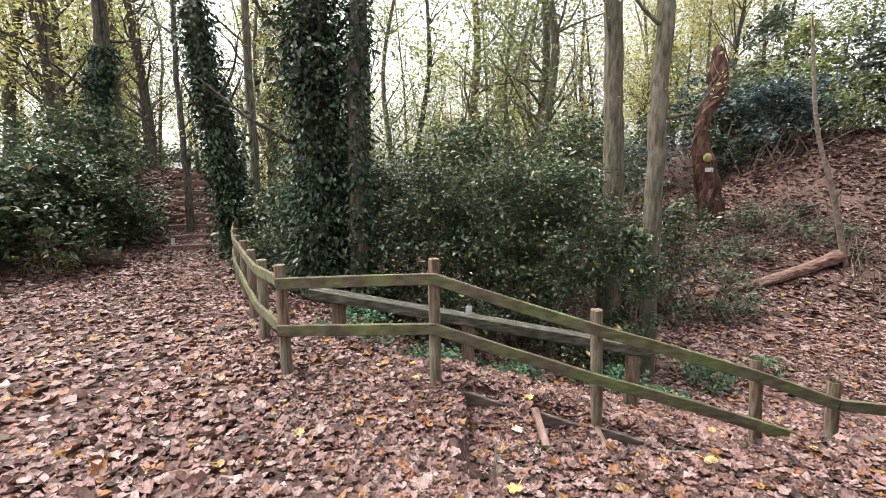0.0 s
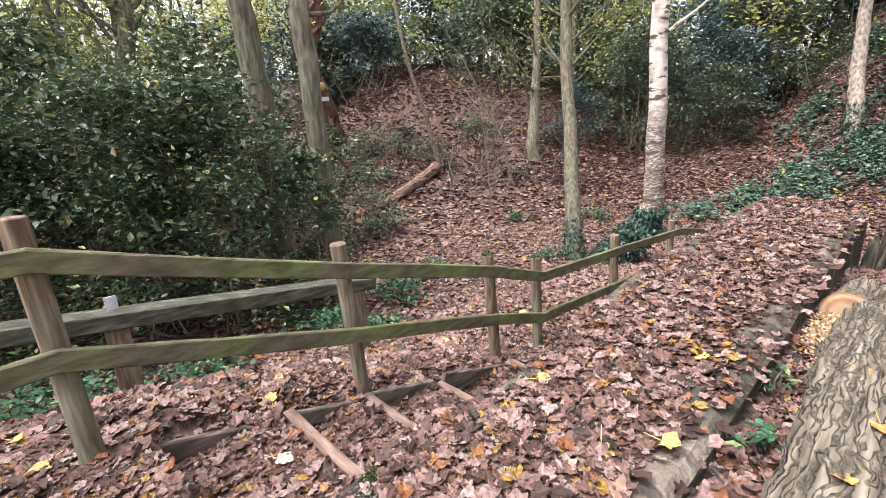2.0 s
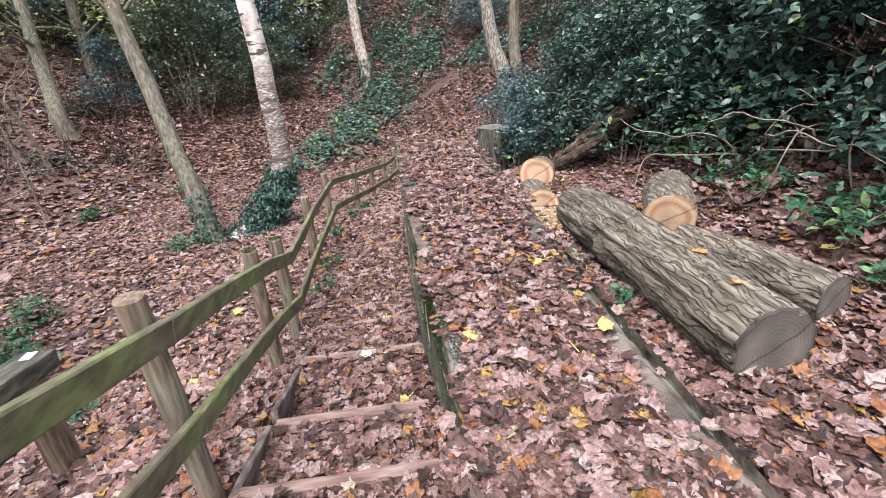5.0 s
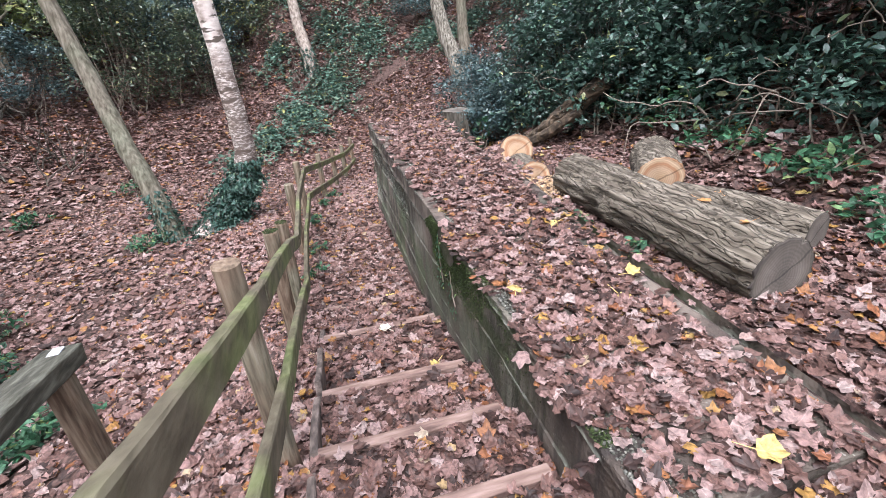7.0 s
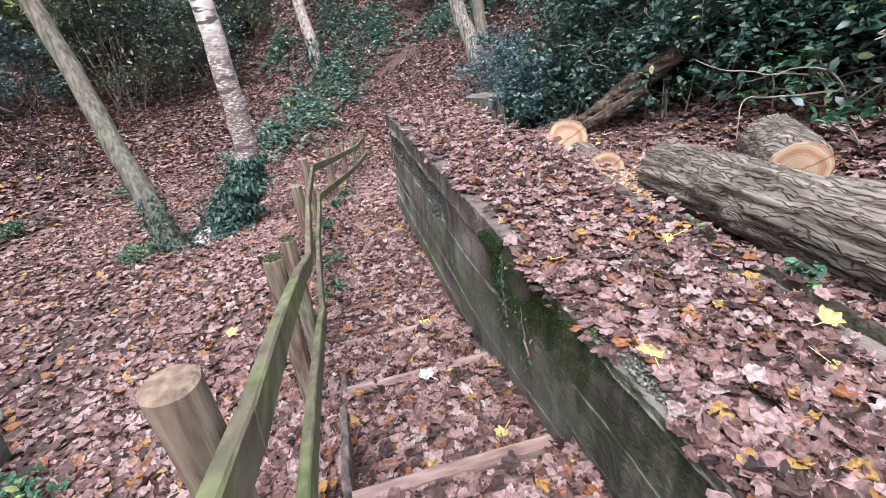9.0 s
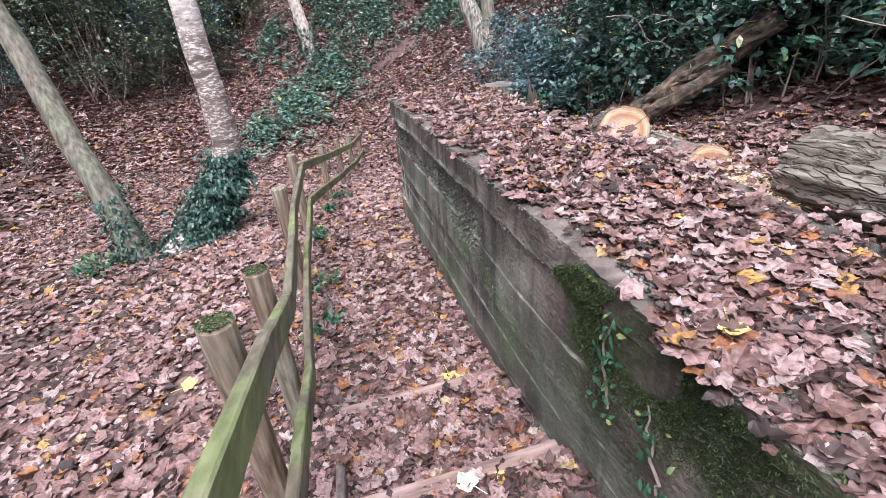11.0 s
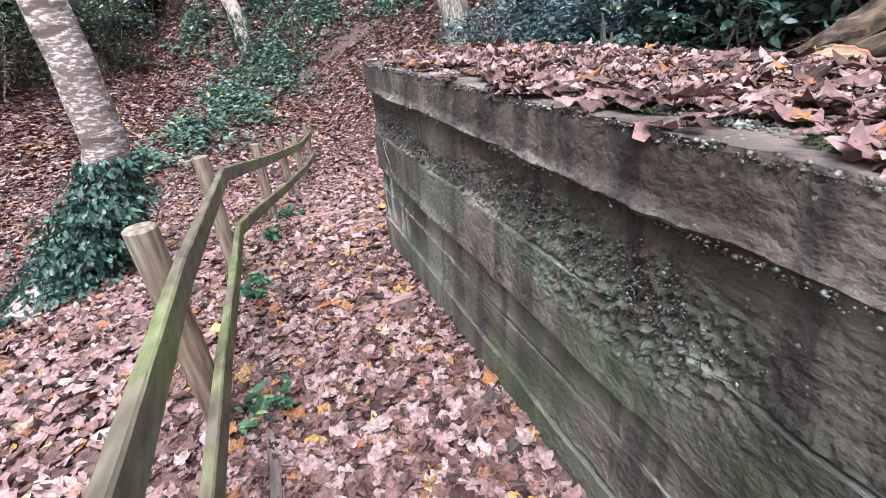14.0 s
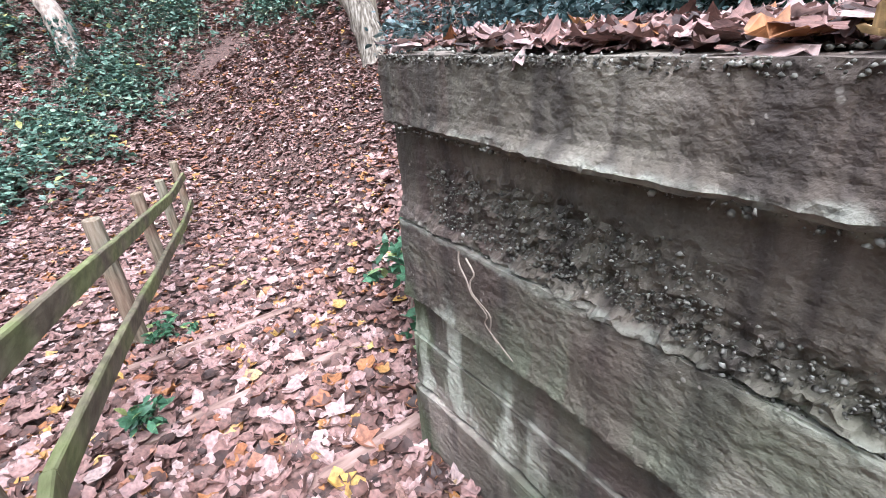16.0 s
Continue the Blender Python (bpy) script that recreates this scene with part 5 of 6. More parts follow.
for i, q in enumerate(BANK):
    bush(*q[:4], int(q[4] * 0.75), q[5] * 1.15, M_BANK, "tangled evergreen shrub and bramble on the bank", 180 + i, template=OVAL if i < 8 else BLADE, stems=26, skirt=0.1 if i < 8 else 0.0, stem_mat=M_DARKTWIG)
for i, q in enumerate([(7.6, 0.25, 0.75, 0.85, 3800, 0.075), (6.75, 0.2, 0.6, 0.8, 3000, 0.07), (8.6, 0.1, 0.9, 1.0, 3800, 0.08), (9.9, -0.2, 0.9, 1.1, 3000, 0.085)]):
    bush(*q, M_BLUE, "low bluish-green leafy shrub at the foot of the bank", 200 + i, template=OVAL)
# brambles, ivy and seedlings low on the ground
LOW = [(4.5, 0.22, 0.35, 1.0, 700, 0.08), (4.85, 0.05, 0.4, 0.9, 800, 0.08), (4.2, 0.0, 0.4, 1.1, 800, 0.08), (2.95, -0.05, 0.4, 0.6, 900, 0.08), (3.7, 0.0, 0.42, 0.65, 1000, 0.08), (4.55, -0.1, 0.4, 0.7, 900, 0.08), (5.2, 0.15, 0.45, 0.7, 1100, 0.08), (5.9, 0.2, 0.45, 0.75, 1100, 0.08), (2.1, -0.2, 0.4, 0.6, 800, 0.08), (6.4, 0.35, 0.4, 0.6, 900, 0.08), (1.2, -0.35, 0.4, 0.6, 700, 0.08),
       (2.6, 0.25, 0.3, 0.22, 160, 0.07), (1.95, 0.15, 0.3, 0.25, 200, 0.075), (3.3, 0.1, 0.35, 0.35, 260, 0.075), (4.2, 0.0, 0.35, 0.4, 300, 0.075), (1.4, 0.3, 0.25, 0.15, 120, 0.07), (7.1, 0.75, 0.16, 0.8, 90, 0.085), (7.2, 0.3, 0.4, 0.5, 350, 0.085), (7.0, 2.3, 0.25, 0.35, 220, 0.08), (7.3, 2.15, 0.25, 0.4, 220, 0.08),
       (6.25, 3.62, 0.14, 0.12, 60, 0.07), (7.6, 3.5, 0.16, 0.14, 70, 0.07), (5.05, 3.6, 0.14, 0.12, 50, 0.06), (4.4, 3.66, 0.14, 0.12, 50, 0.06), (8.7, 3.3, 0.2, 0.12, 70, 0.07), (2.4, 6.1, 0.5, 0.3, 500, 0.08), (3.9, 6.8, 0.5, 0.3, 500, 0.08), (2.9, 5.7, 0.4, 0.22, 300, 0.08), (-0.2, 5.8, 0.6, 0.3, 500, 0.08), (-1.2, 5.6, 0.6, 0.3, 500, 0.08), (0.9, 5.9, 0.5, 0.3, 400, 0.08), (7.8, 6.5, 0.35, 0.2, 260, 0.07),
       (5.2, 7.4, 0.4, 0.25, 250, 0.08), (12.5, 8.2, 0.5, 0.3, 250, 0.1), (10.6, 9.6, 0.4, 0.25, 180, 0.1), (1.9, 1.6, 0.12, 0.14, 40, 0.06), (2.45, 1.6, 0.1, 0.1, 30, 0.05)]
for i, q in enumerate(LOW):
    bush(*q, M_BANK if i < 11 else M_BRAMBLE, "low green bramble and ivy growing through fallen leaves", 220 + i, name="bramble", stems=6, template=OVAL, clumps=max(6, q[4] // 14), category="plant")


def ground_cover(x, y, rx, ry, sprigs, size, seed):
    """Brambles spread flat over the slope: short arching runners with leaves along them, thinning out to the edge."""
    r = np.random.default_rng(seed)
    root = tagged(new("bramble"), "spreading patch of green bramble on the slope", "plant")
    tubes, spots = [], []
    for _ in range(sprigs):
        a, q = r.uniform(0, 2 * math.pi), abs(r.normal(0, 0.5))
        b = np.array([x + rx * q * math.cos(a), y + ry * q * math.sin(a), 0.0])
        d, n = r.uniform(0, 2 * math.pi), 6
        pts = []
        for k in range(n):
            px, py = b[0] + math.cos(d) * 0.11 * k, b[1] + math.sin(d) * 0.11 * k
            pts.append((px, py, gz(px, py) + 0.02 + r.uniform(0.16, 0.34) * math.sin(math.pi * (k + 0.4) / n)))
            spots += [pts[-1]] * 3
        tubes.append(tube(pts, np.linspace(0.006, 0.003, n), 3, 0, cap=False))
    v, f = merge(tubes)
    tagged(finish("stem_tangle", v, f, M_TWIG, root), kind="stuff")
    pos = np.array(spots) + r.normal(0, 0.05, (len(spots), 3))
    t = turn_matrices(*spin(len(pos), 0.5, r))
    tagged(scatter("foliage", OVAL[0] * np.array([1.5, 1, 1]), OVAL[1], pos, t, size * r.uniform(0.5, 1.3, len(pos)), M_COVER, root), kind="stuff")


M_COVER = leaf_mat("bramble_cover_leaf", [(0.0, (0.04, 0.075, 0.055)), (0.5, (0.08, 0.15, 0.11)), (0.85, (0.14, 0.23, 0.17)), (0.97, (0.24, 0.3, 0.2)), (1.0, (0.4, 0.38, 0.1))], rough=0.45, translucent=0.25)
for i, q in enumerate([(17.6, 3.9, 1.9, 1.0, 90), (19.4, 2.6, 1.8, 1.3, 110), (16.0, 5.0, 1.3, 0.8, 45), (21.0, 0.8, 1.8, 1.3, 90), (22.4, 2.4, 1.6, 1.3, 70), (23.6, 0.4, 1.6, 1.4, 70), (19.2, -1.4, 1.4, 1.0, 60), (17.0, -2.2, 1.3, 1.0, 50), (24.4, 3.8, 1.5, 1.2, 40), (14.4, 5.9, 0.9, 0.6, 18), (21.4, 4.6, 1.4, 0.9, 40)]):
    ground_cover(*q[:4], int(q[4] * 1.6), 0.13, 260 + i)
bush(-8.0, 8.4, 0.5, 0.9, 300, 0.1, M_CROWN_GREEN, "small yellow-green shrub with bare pale stems", 290, stems=24)

# bare tangled stems on the bank
r = np.random.default_rng(77)
for k in range(12):
    x, y = r.uniform(1.6, 6.0), r.uniform(-1.0, 0.2)
    root = tagged(new("bare_bramble"), "pale bare arching bramble stems on the leafy bank", "plant", group="bare brambles on the bank")
    for _ in range(5):
        a = r.uniform(0, 2 * math.pi)
        pts = [np.array([x, y, gz(x, y)]) + r.normal(0, 0.08, 3) * np.array([1, 1, 0])]
        d = np.array([math.cos(a) * 0.5, math.sin(a) * 0.5, 1.0])
        for _ in range(9):
            d = d + r.normal(0, 0.35, 3) + np.array([0, 0.03, -0.13])
            d /= np.linalg.norm(d)
            q = pts[-1] + d * 0.13
            q[2] = max(q[2], gz(q[0], q[1]) + 0.02)
            pts.append(q)
        v, f = tube(spline(pts, 18), np.linspace(0.008, 0.003, 18), 5, 0, cap=False)
        finish("cane", v, f, M_TWIG, root)


# ---- woods behind ----
r = np.random.default_rng(5)
made = 0
while made < 98:
    x, y = r.uniform(-34, 20), r.uniform(13.5, 46)
    if x < -20 and y < 18 or abs(x + 1.5 + (y - 3.7) * 0.58) < 2.2 and y < 30 or x > 5 and y < 27:
        continue
    z = gz(x, y)
    h = r.uniform(9, 15)
    lean = r.normal(0, 0.5, 4)
    r0 = r.uniform(0.09, 0.24)
    leafy = r.uniform() < 0.68
    tree([(x, y, z - 0.3), (x + lean[0] * 0.4, y + lean[1] * 0.4, z + h * 0.3), (x + lean[0], y + lean[1], z + h * 0.6), (x + lean[2], y + lean[3], z + h)], r0, r0 * 0.3, M_TRUNK if made % 3 else M_DARKTRUNK,
         ("tall woodland tree with sparse yellow autumn leaves" if leafy else "tall bare woodland tree among others"), 500 + made, limbs=20, low=0.2, length=3.2, rise=0.8, twigs=9,
         leaf=(M_CROWN if made % 2 else M_CROWN_GREEN) if leafy else None, per=4, leaf_size=0.19, spread=0.5, sides=8)
    made += 1
made = 0
while made < 30:
    x, y = r.uniform(-30, 16), r.uniform(14, 34)
    if abs(x + 1.5 + (y - 3.7) * 0.58) < 2.0 or x > 5 and y < 25:
        continue
    z = gz(x, y)
    h = r.uniform(7, 12)
    tree([(x, y, z - 0.3), (x + r.normal(0, 0.3), y, z + h * 0.4), (x + r.normal(0, 0.8), y + r.normal(0, 0.5), z + h)], r.uniform(0.05, 0.1), 0.02, M_DARKTRUNK if made % 2 else M_TRUNK, "slender young tree with thin branches and pale leaves", 560 + made, limbs=24, low=0.12, length=2.4, rise=0.7, twigs=9,
         leaf=M_CROWN if made % 3 else M_CROWN_GREEN, per=4, leaf_size=0.15, spread=0.4, sides=6)
    made += 1
for k in range(23):
    x, y = (r.uniform(19, 36), r.uniform(-8, 26)) if k < 15 else (r.uniform(14, 34), r.uniform(27, 38))
    if y < 7 and x < 24 and y > -3:
        x += 9
    z = gz(x, y)
    h = r.uniform(8, 13)
    r0 = r.uniform(0.12, 0.25)
    tree([(x, y, z - 0.3), (x + r.normal(0, 0.2), y, z + h * 0.35), (x + r.normal(0, 0.5), y + r.normal(0, 0.5), z + h)], r0, r0 * 0.3, M_TRUNK, "tree with thinning autumn leaves on the wooded hill", 600 + k, limbs=16, low=0.2, length=3.0, rise=0.6, twigs=7,
         leaf=M_CROWN if k % 2 else M_CROWN_GREEN, per=8, leaf_size=0.24, spread=0.5, sides=8)
for k in range(9):
    x, y = r.uniform(-14, 16), r.uniform(-16, -5)
    z = gz(x, y)
    tree([(x, y, z - 0.3), (x, y, z + 4), (x + r.normal(0, 0.5), y, z + 11)], 0.2, 0.07, M_TRUNK, "woodland tree behind the start of the path", 700 + k, limbs=14, low=0.3, length=3.0, twigs=6, leaf=M_CROWN_GREEN, per=4, leaf_size=0.2, spread=0.45, sides=8)
for k in range(26):
    a = math.pi * (0.18 + 0.75 * k / 25)
    d = r.uniform(26, 44)
    x, y = d * math.cos(a) * 0.9, 6 + d * math.sin(a)
    bush(x, y, r.uniform(2.5, 3.8), r.uniform(2.2, 4.5), 1700, 0.27, M_CROWN_GREEN if k % 3 else M_BUSH, "distant woodland undergrowth in muted green", 800 + k, stems=8)

# ---- the path climbing away ----
climb = tagged(new("climbing_steps"), "worn earth steps with timber edges climbing through the wood", "steps", kind="structure")
for k in range(9):
    d = 9.2 + k * 1.05
    cy = 11.2 + k * 0.95
    cx = -0.552 * (cy + 0.24)
    z = gz(cx, cy)
    board("riser", climb, (cx - 0.78, cy - 0.45, z + 0.12), (cx + 0.78, cy + 0.45, z + 0.12), 0.2, 0.09, M_RISER, seed=400 + k)
far_rail = tagged(new("hand_rail"), "single timber handrail climbing beside the far steps", "fence")
pts = [(-5.6, 11.2), (-6.3, 12.8), (-7.2, 14.6), (-8.1, 16.6)]
for k, (x, y) in enumerate(pts):
    post(far_rail, x, y, gz(x, y), gz(x, y) + 0.9, seed=420 + k)
for k in range(3):
    (x0, y0), (x1, y1) = pts[k], pts[k + 1]
    board("rail", far_rail, (x0, y0, gz(x0, y0) + 0.88), (x1, y1, gz(x1, y1) + 0.88), 0.09, 0.04, M_TIMBER, seed=430 + k)
bm = bmesh.new()
bmesh.ops.create_cube(bm, size=1, matrix=Matrix.Translation((-7.0, 10.9, gz(-7.0, 10.9) + 0.14)) @ Matrix.Diagonal((0.07, 0.07, 0.32, 1)))
bmesh.ops.bevel(bm, geom=list(bm.edges), offset=0.01, segments=2, affect="EDGES")
tagged(part("marker_peg", bm, M_TAG), "short white marker peg beside the path", "peg")
log("old_log", (-7.75, 9.0, gz(-7.7, 9.0) + 0.2), (-7.2, 9.35, gz(-7.2, 9.4) + 0.1), 0.22, 0.2, M_ROT, M_ROT, M_OLDCUT, "short reddish rotten log at the foot of the shrubs", 19, 0.1)
x, y = -7.55, 12.6
tree([(x, y, gz(x, y) - 0.2), (x + 0.02, y, gz(x, y) + 1.0), (x - 0.05, y, gz(x, y) + 3.5), (x, y, gz(x, y) + 8)], 0.12, 0.05, M_DARKTRUNK, "thin dark tree standing at the edge of the far steps", 440, limbs=8, low=0.4, length=1.8, twigs=5, leaf=M_CROWN, leaf_size=0.12)

# low scrub half buried in leaves on the hillside
for k, q in enumerate([(9.5, 15.5, 1.2, 0.7, 800, 0.11), (11.2, 17.0, 1.4, 0.8, 900, 0.12), (8.2, 13.6, 0.9, 0.5, 500, 0.1), (7.2, 11.6, 0.8, 0.5, 450, 0.1), (12.4, 15.4, 1.0, 0.6, 600, 0.11), (10.0, 18.6, 1.5, 1.0, 900, 0.13), (14.6, 14.6, 1.1, 0.8, 700, 0.12), (6.2, 10.4, 0.7, 0.5, 400, 0.09)]):
    bush(*q, M_BUSH if k % 2 else M_HILL, "low scrubby undergrowth with bare twigs on the leafy slope", 940 + k, name="undergrowth", stems=40, stem_mat=M_DARKTWIG, category="plant")

# dark twiggy undergrowth on the hillside
for k, (x, y) in enumerate([(13.8, 13.6), (15.6, 15.2), (16.6, 12.6), (11.4, 16.4), (18.6, 12.6), (12.0, 12.6), (9.2, 15.6), (19.6, 9.2), (14.2, 10.6), (6.4, 12.6)]):
    r = np.random.default_rng(900 + k)
    tubes = []
    for _ in range(24):
        b = np.array([x + r.normal(0, 0.6), y + r.normal(0, 0.6), 0])
        b[2] = gz(b[0], b[1]) - 0.03
        d = r.normal(0, 0.5, 3) + np.array([-0.2, -0.2, 1.0])
        pts = [b]
        for _ in range(5):
            d = d + r.normal(0, 0.3, 3)
            pts.append(pts[-1] + d / np.linalg.norm(d) * r.uniform(0.2, 0.42))
        tubes.append(tube(pts, np.linspace(0.02, 0.006, 6), 4, 0, cap=False))
    v, f = merge(tubes)
    root = tagged(new("thicket"), "bare brown twiggy thicket on the leafy hillside", "shrub")
    tagged(finish("twig_tangle", v, f, M_TWIG if k % 2 else M_DARKTRUNK, root), kind="stuff")

# ---- fallen leaves ----
def litter(name, x0, x1, y0, y1, density, size, seed, keep=None, simple=False, surface=ground_z, lift=0.008, tilt=0.36, label="carpet of curled brown fallen leaves", fine=True):
    r = np.random.default_rng(seed)
    n = int((x1 - x0) * (y1 - y0) * density)
    x, y = r.uniform(x0, x1, n), r.uniform(y0, y1, n)
    if keep is not None:
        m = keep(x, y, r)
        x, y = x[m], y[m]
    z = surface(x, y) + lift + np.abs(r.normal(0, 0.01, len(x)))
    pos = np.stack([x, y, z], 1)
    t = turn_matrices(*spin(len(x), tilt, r))
    s = size * np.clip(r.lognormal(0, 0.4, len(x)), 0.35, 1.8)
    if simple:
        return [tagged(scatter(name, BLADE[0] * np.array([1.5, 1, 1.5]), BLADE[1], pos, t, s, M_LITTER), label, "leaves", kind="stuff")]
    out = []
    kinds = LOBED if fine == 2 else MAPLE if fine else TORN
    which = r.integers(0, len(kinds), len(x))
    for i, (tv, tf) in enumerate(kinds):
        k = which == i
        out.append(tagged(scatter(name, tv, tf, pos[k], t[k], s[k], M_VEINED if fine == 2 else M_LITTER, smooth=fine != 2, mapped=fine == 2), label, "leaves", kind="stuff"))
    return out


def off_wall(x, y, r):
    inside = (x > WALL_X0 - 0.03) & (x < WALL_X1 + 0.03) & (y > WALL_Y0 - 0.03) & (y < front(x) + 0.01)
    worn = np.sin(2.3 * x + 1.1 * np.sin(3 * y)) * np.sin(2.9 * y + x)
    tread = (y > 2.6) & (y < 3.6) & (np.min(np.abs(x[:, None] - np.array([q[0] + 0.03 for q in RISERS])[None]), axis=1) < 0.075)
    inside = inside | (tread & (r.uniform(0, 1, len(x)) < np.where(x > 2.4, 0.15, 0.6)))
    bare = np.clip(worn - 0.35, 0, 0.6) * 1.2 + 0.25 * sm(0.1, 0.5, x) * (1 - sm(1.0, 1.6, x)) * (1 - sm(1.6, 1.8, y)) + 0.12 * sm(1.0, 1.6, x) * (1 - sm(0.9, 1.4, y)) * (1 - sm(4.5, 6.0, x))
    return ~inside & (r.uniform(0, 1, len(x)) > bare)


def wall_top(x, y, r):
    bare = sm(2.53, 2.62, y + 0.06 * np.sin(5 * x) + 0.04 * np.sin(13 * x)) + (1 - sm(0.4, 1.3, x)) * 0.35 + 0.3 * sm(0.6, 0.95, np.sin(2.1 * x + 1) * np.sin(6 * y))
    bare = bare + 0.9 * (1 - sm(1.72, 1.84, y + 0.05 * np.sin(4 * x)))
    return r.uniform(0, 1, len(x)) > np.clip(bare, 0, 0.93)


def outer(x, y, r):
    return off_wall(x, y, r) & ~((x > -1.2) & (x < 6.5) & (y > 0.4) & (y < 4.2))


litter("fallen_leaves", -1.2, 6.5, 0.4, 4.2, 1450, 0.064, 1, off_wall, fine=2, tilt=0.3)
litter("fallen_leaves", -2.6, 9.0, -0.4, 5.6, 900, 0.068, 11, outer, tilt=0.34)
litter("fallen_leaves", WALL_X0, WALL_X1, WALL_Y0 - 0.05, WALL_Y1, 1900, 0.062, 2, wall_top, surface=lambda x, y: top_of(x), lift=0.01, tilt=0.2, label="brown leaves lying on top of the concrete wall", fine=2)
litter("fallen_leaves", 9.0, 14, -1.0, 9.0, 480, 0.082, 3, None, fine=False)
litter("fallen_leaves", -2.6, 9.0, 5.6, 10.5, 330, 0.082, 4, None, fine=False)
litter("fallen_leaves", -9.0, -2.6, 0.5, 13, 250, 0.088, 5, None, fine=False)
litter("fallen_leaves", -7.0, -2.0, -3.0, 0.5, 60, 0.11, 6, None, simple=True)
litter("fallen_leaves", -2.0, 1.0, -4.0, -0.4, 160, 0.1, 18, None, simple=True)
litter("fallen_leaves", 14, 30, -4, 12, 250, 0.115, 7, None, simple=True)
litter("fallen_leaves", 9, 14, -4, -1, 220, 0.1, 17, None, simple=True)
litter("fallen_leaves", 4, 24, 9, 24, 75, 0.15, 8, None, simple=True)
litter("fallen_leaves", 1.0, 12, -3, -0.4, 150, 0.1, 9, None, simple=True)
litter("fallen_leaves", -14, -4, 13, 24, 110, 0.12, 10, None, simple=True)


# ---- stones showing in the concrete ----
PEBBLE = (np.array([(1, 0, 0), (0.5, 0.8, 0.1), (-0.5, 0.85, -0.1), (-1, 0, 0), (-0.5, -0.8, 0.1), (0.5, -0.85, 0), (0.1, 0.1, 0.75)]) * 0.5,
          np.array([(6, 0, 1), (6, 1, 2), (6, 2, 3), (6, 3, 4), (6, 4, 5), (6, 5, 0), (5, 4, 3), (5, 3, 2), (5, 2, 1), (5, 1, 0)]))
M_PEBBLE = leaf_mat("river_gravel", [(0.0, (0.05, 0.046, 0.036)), (0.4, (0.1, 0.097, 0.078)), (0.75, (0.16, 0.155, 0.13)), (0.95, (0.22, 0.215, 0.185)), (1.0, (0.34, 0.33, 0.29))], rough=0.85, translucent=0.0)


def pebbles(boxes, seed):
    r = np.random.default_rng(seed)
    xs, zs = [], []
    for x0, x1, z0, z1, slope, n in boxes:
        t, w = r.uniform(0, 1, n), np.clip(r.normal(0.5, 0.26, n), 0, 1)
        xs.append(x0 + (x1 - x0) * t)
        zs.append(z0 + (z1 - z0) * w + slope * t)
    x, z = np.concatenate(xs), np.concatenate(zs)
    y = front(x) - 0.03 * (z < 0.0) - 0.004 + np.abs(r.normal(0, 0.005, len(x)))
    t = turn_matrices(*spin(len(x), 1.0, r))
    return tagged(scatter("gravel", PEBBLE[0], PEBBLE[1], np.stack([x, y, z], 1), t, np.clip(r.lognormal(-5.15, 0.5, len(x)), 0.003, 0.015), M_PEBBLE), "small stones standing proud of the worn concrete", "stones", kind="stuff")


# x from, x to, z from, z to, rise along, count
pebbles([(4.0, 5.2, -0.27, -0.05, 0.0, 1900), (5.75, 6.5, -0.16, -0.06, 0.02, 700), (4.9, 6.5, -0.26, -0.14, 0.0, 2000), (3.7, 4.4, -0.3, -0.12, 0.0, 600), (2.9, 6.6, 0.015, 0.045, 0.0, 1500), (2.6, 6.5, -0.265, -0.235, 0.0, 900),
         (3.0, 6.6, 0.18, 0.205, 0.0, 1600), (2.4, 6.4, -0.52, -0.5, 0.0, 350)], 21)
r = np.random.default_rng(33)
n = 9000
x, y = r.uniform(WALL_X0, WALL_X1, n), WALL_Y1 - 0.1 - np.abs(r.normal(0, 0.1, n))
k = y > WALL_Y0
x, y = x[k], y[k]
tagged(scatter("gravel", PEBBLE[0], PEBBLE[1], np.stack([x, y, top_of(x) + 0.002], 1), turn_matrices(*spin(len(x), 0.5, r)), np.clip(r.lognormal(-4.4, 0.4, len(x)), 0.006, 0.03), M_PEBBLE), "fine gravel in the top of the wall", "stones", kind="stuff")

# moss tufts on the near part of the wall
M_MOSS = leaf_mat("moss", [(0.0, (0.016, 0.024, 0.006)), (0.6, (0.038, 0.056, 0.014)), (1.0, (0.085, 0.11, 0.035))], rough=0.9, translucent=0.1)
n = 24000
x = 2.8 - np.abs(r.normal(0, 0.5, n))
z = top_of(x) - 0.02 - np.abs(r.normal(0, 0.2, n))
x = x + 0.07 * np.sin(13 * z + 1) + 0.05 * np.sin(31 * z)
k = (x > 0.5) & (z > -0.5) & (np.sin(7 * x + 3 * z) * np.sin(9 * z - 2 * x) > -0.35)
x, z = x[k], z[k]
y = front(x) + np.abs(r.normal(0, 0.006, len(x))) - 0.009 * (z < 0.03)
tagged(scatter("moss", BLADE[0] * np.array([0.5, 1, 1]), BLADE[1], np.stack([x, y, z], 1), turn_matrices(*spin(len(x), 1.2, r)), r.uniform(0.008, 0.018, len(x)), M_MOSS), "dark green moss on the concrete face", "moss", kind="stuff")
n = 9000
x, y = r.uniform(0.6, 5.4, n), 2.585 - np.abs(r.normal(0, 0.06, n)) + 0.06 * sm(1.5, 3.3, np.zeros(n))
k = np.sin(3.1 * x) * np.sin(1.3 * x + 1) > 0.1
x, y = x[k], y[k]
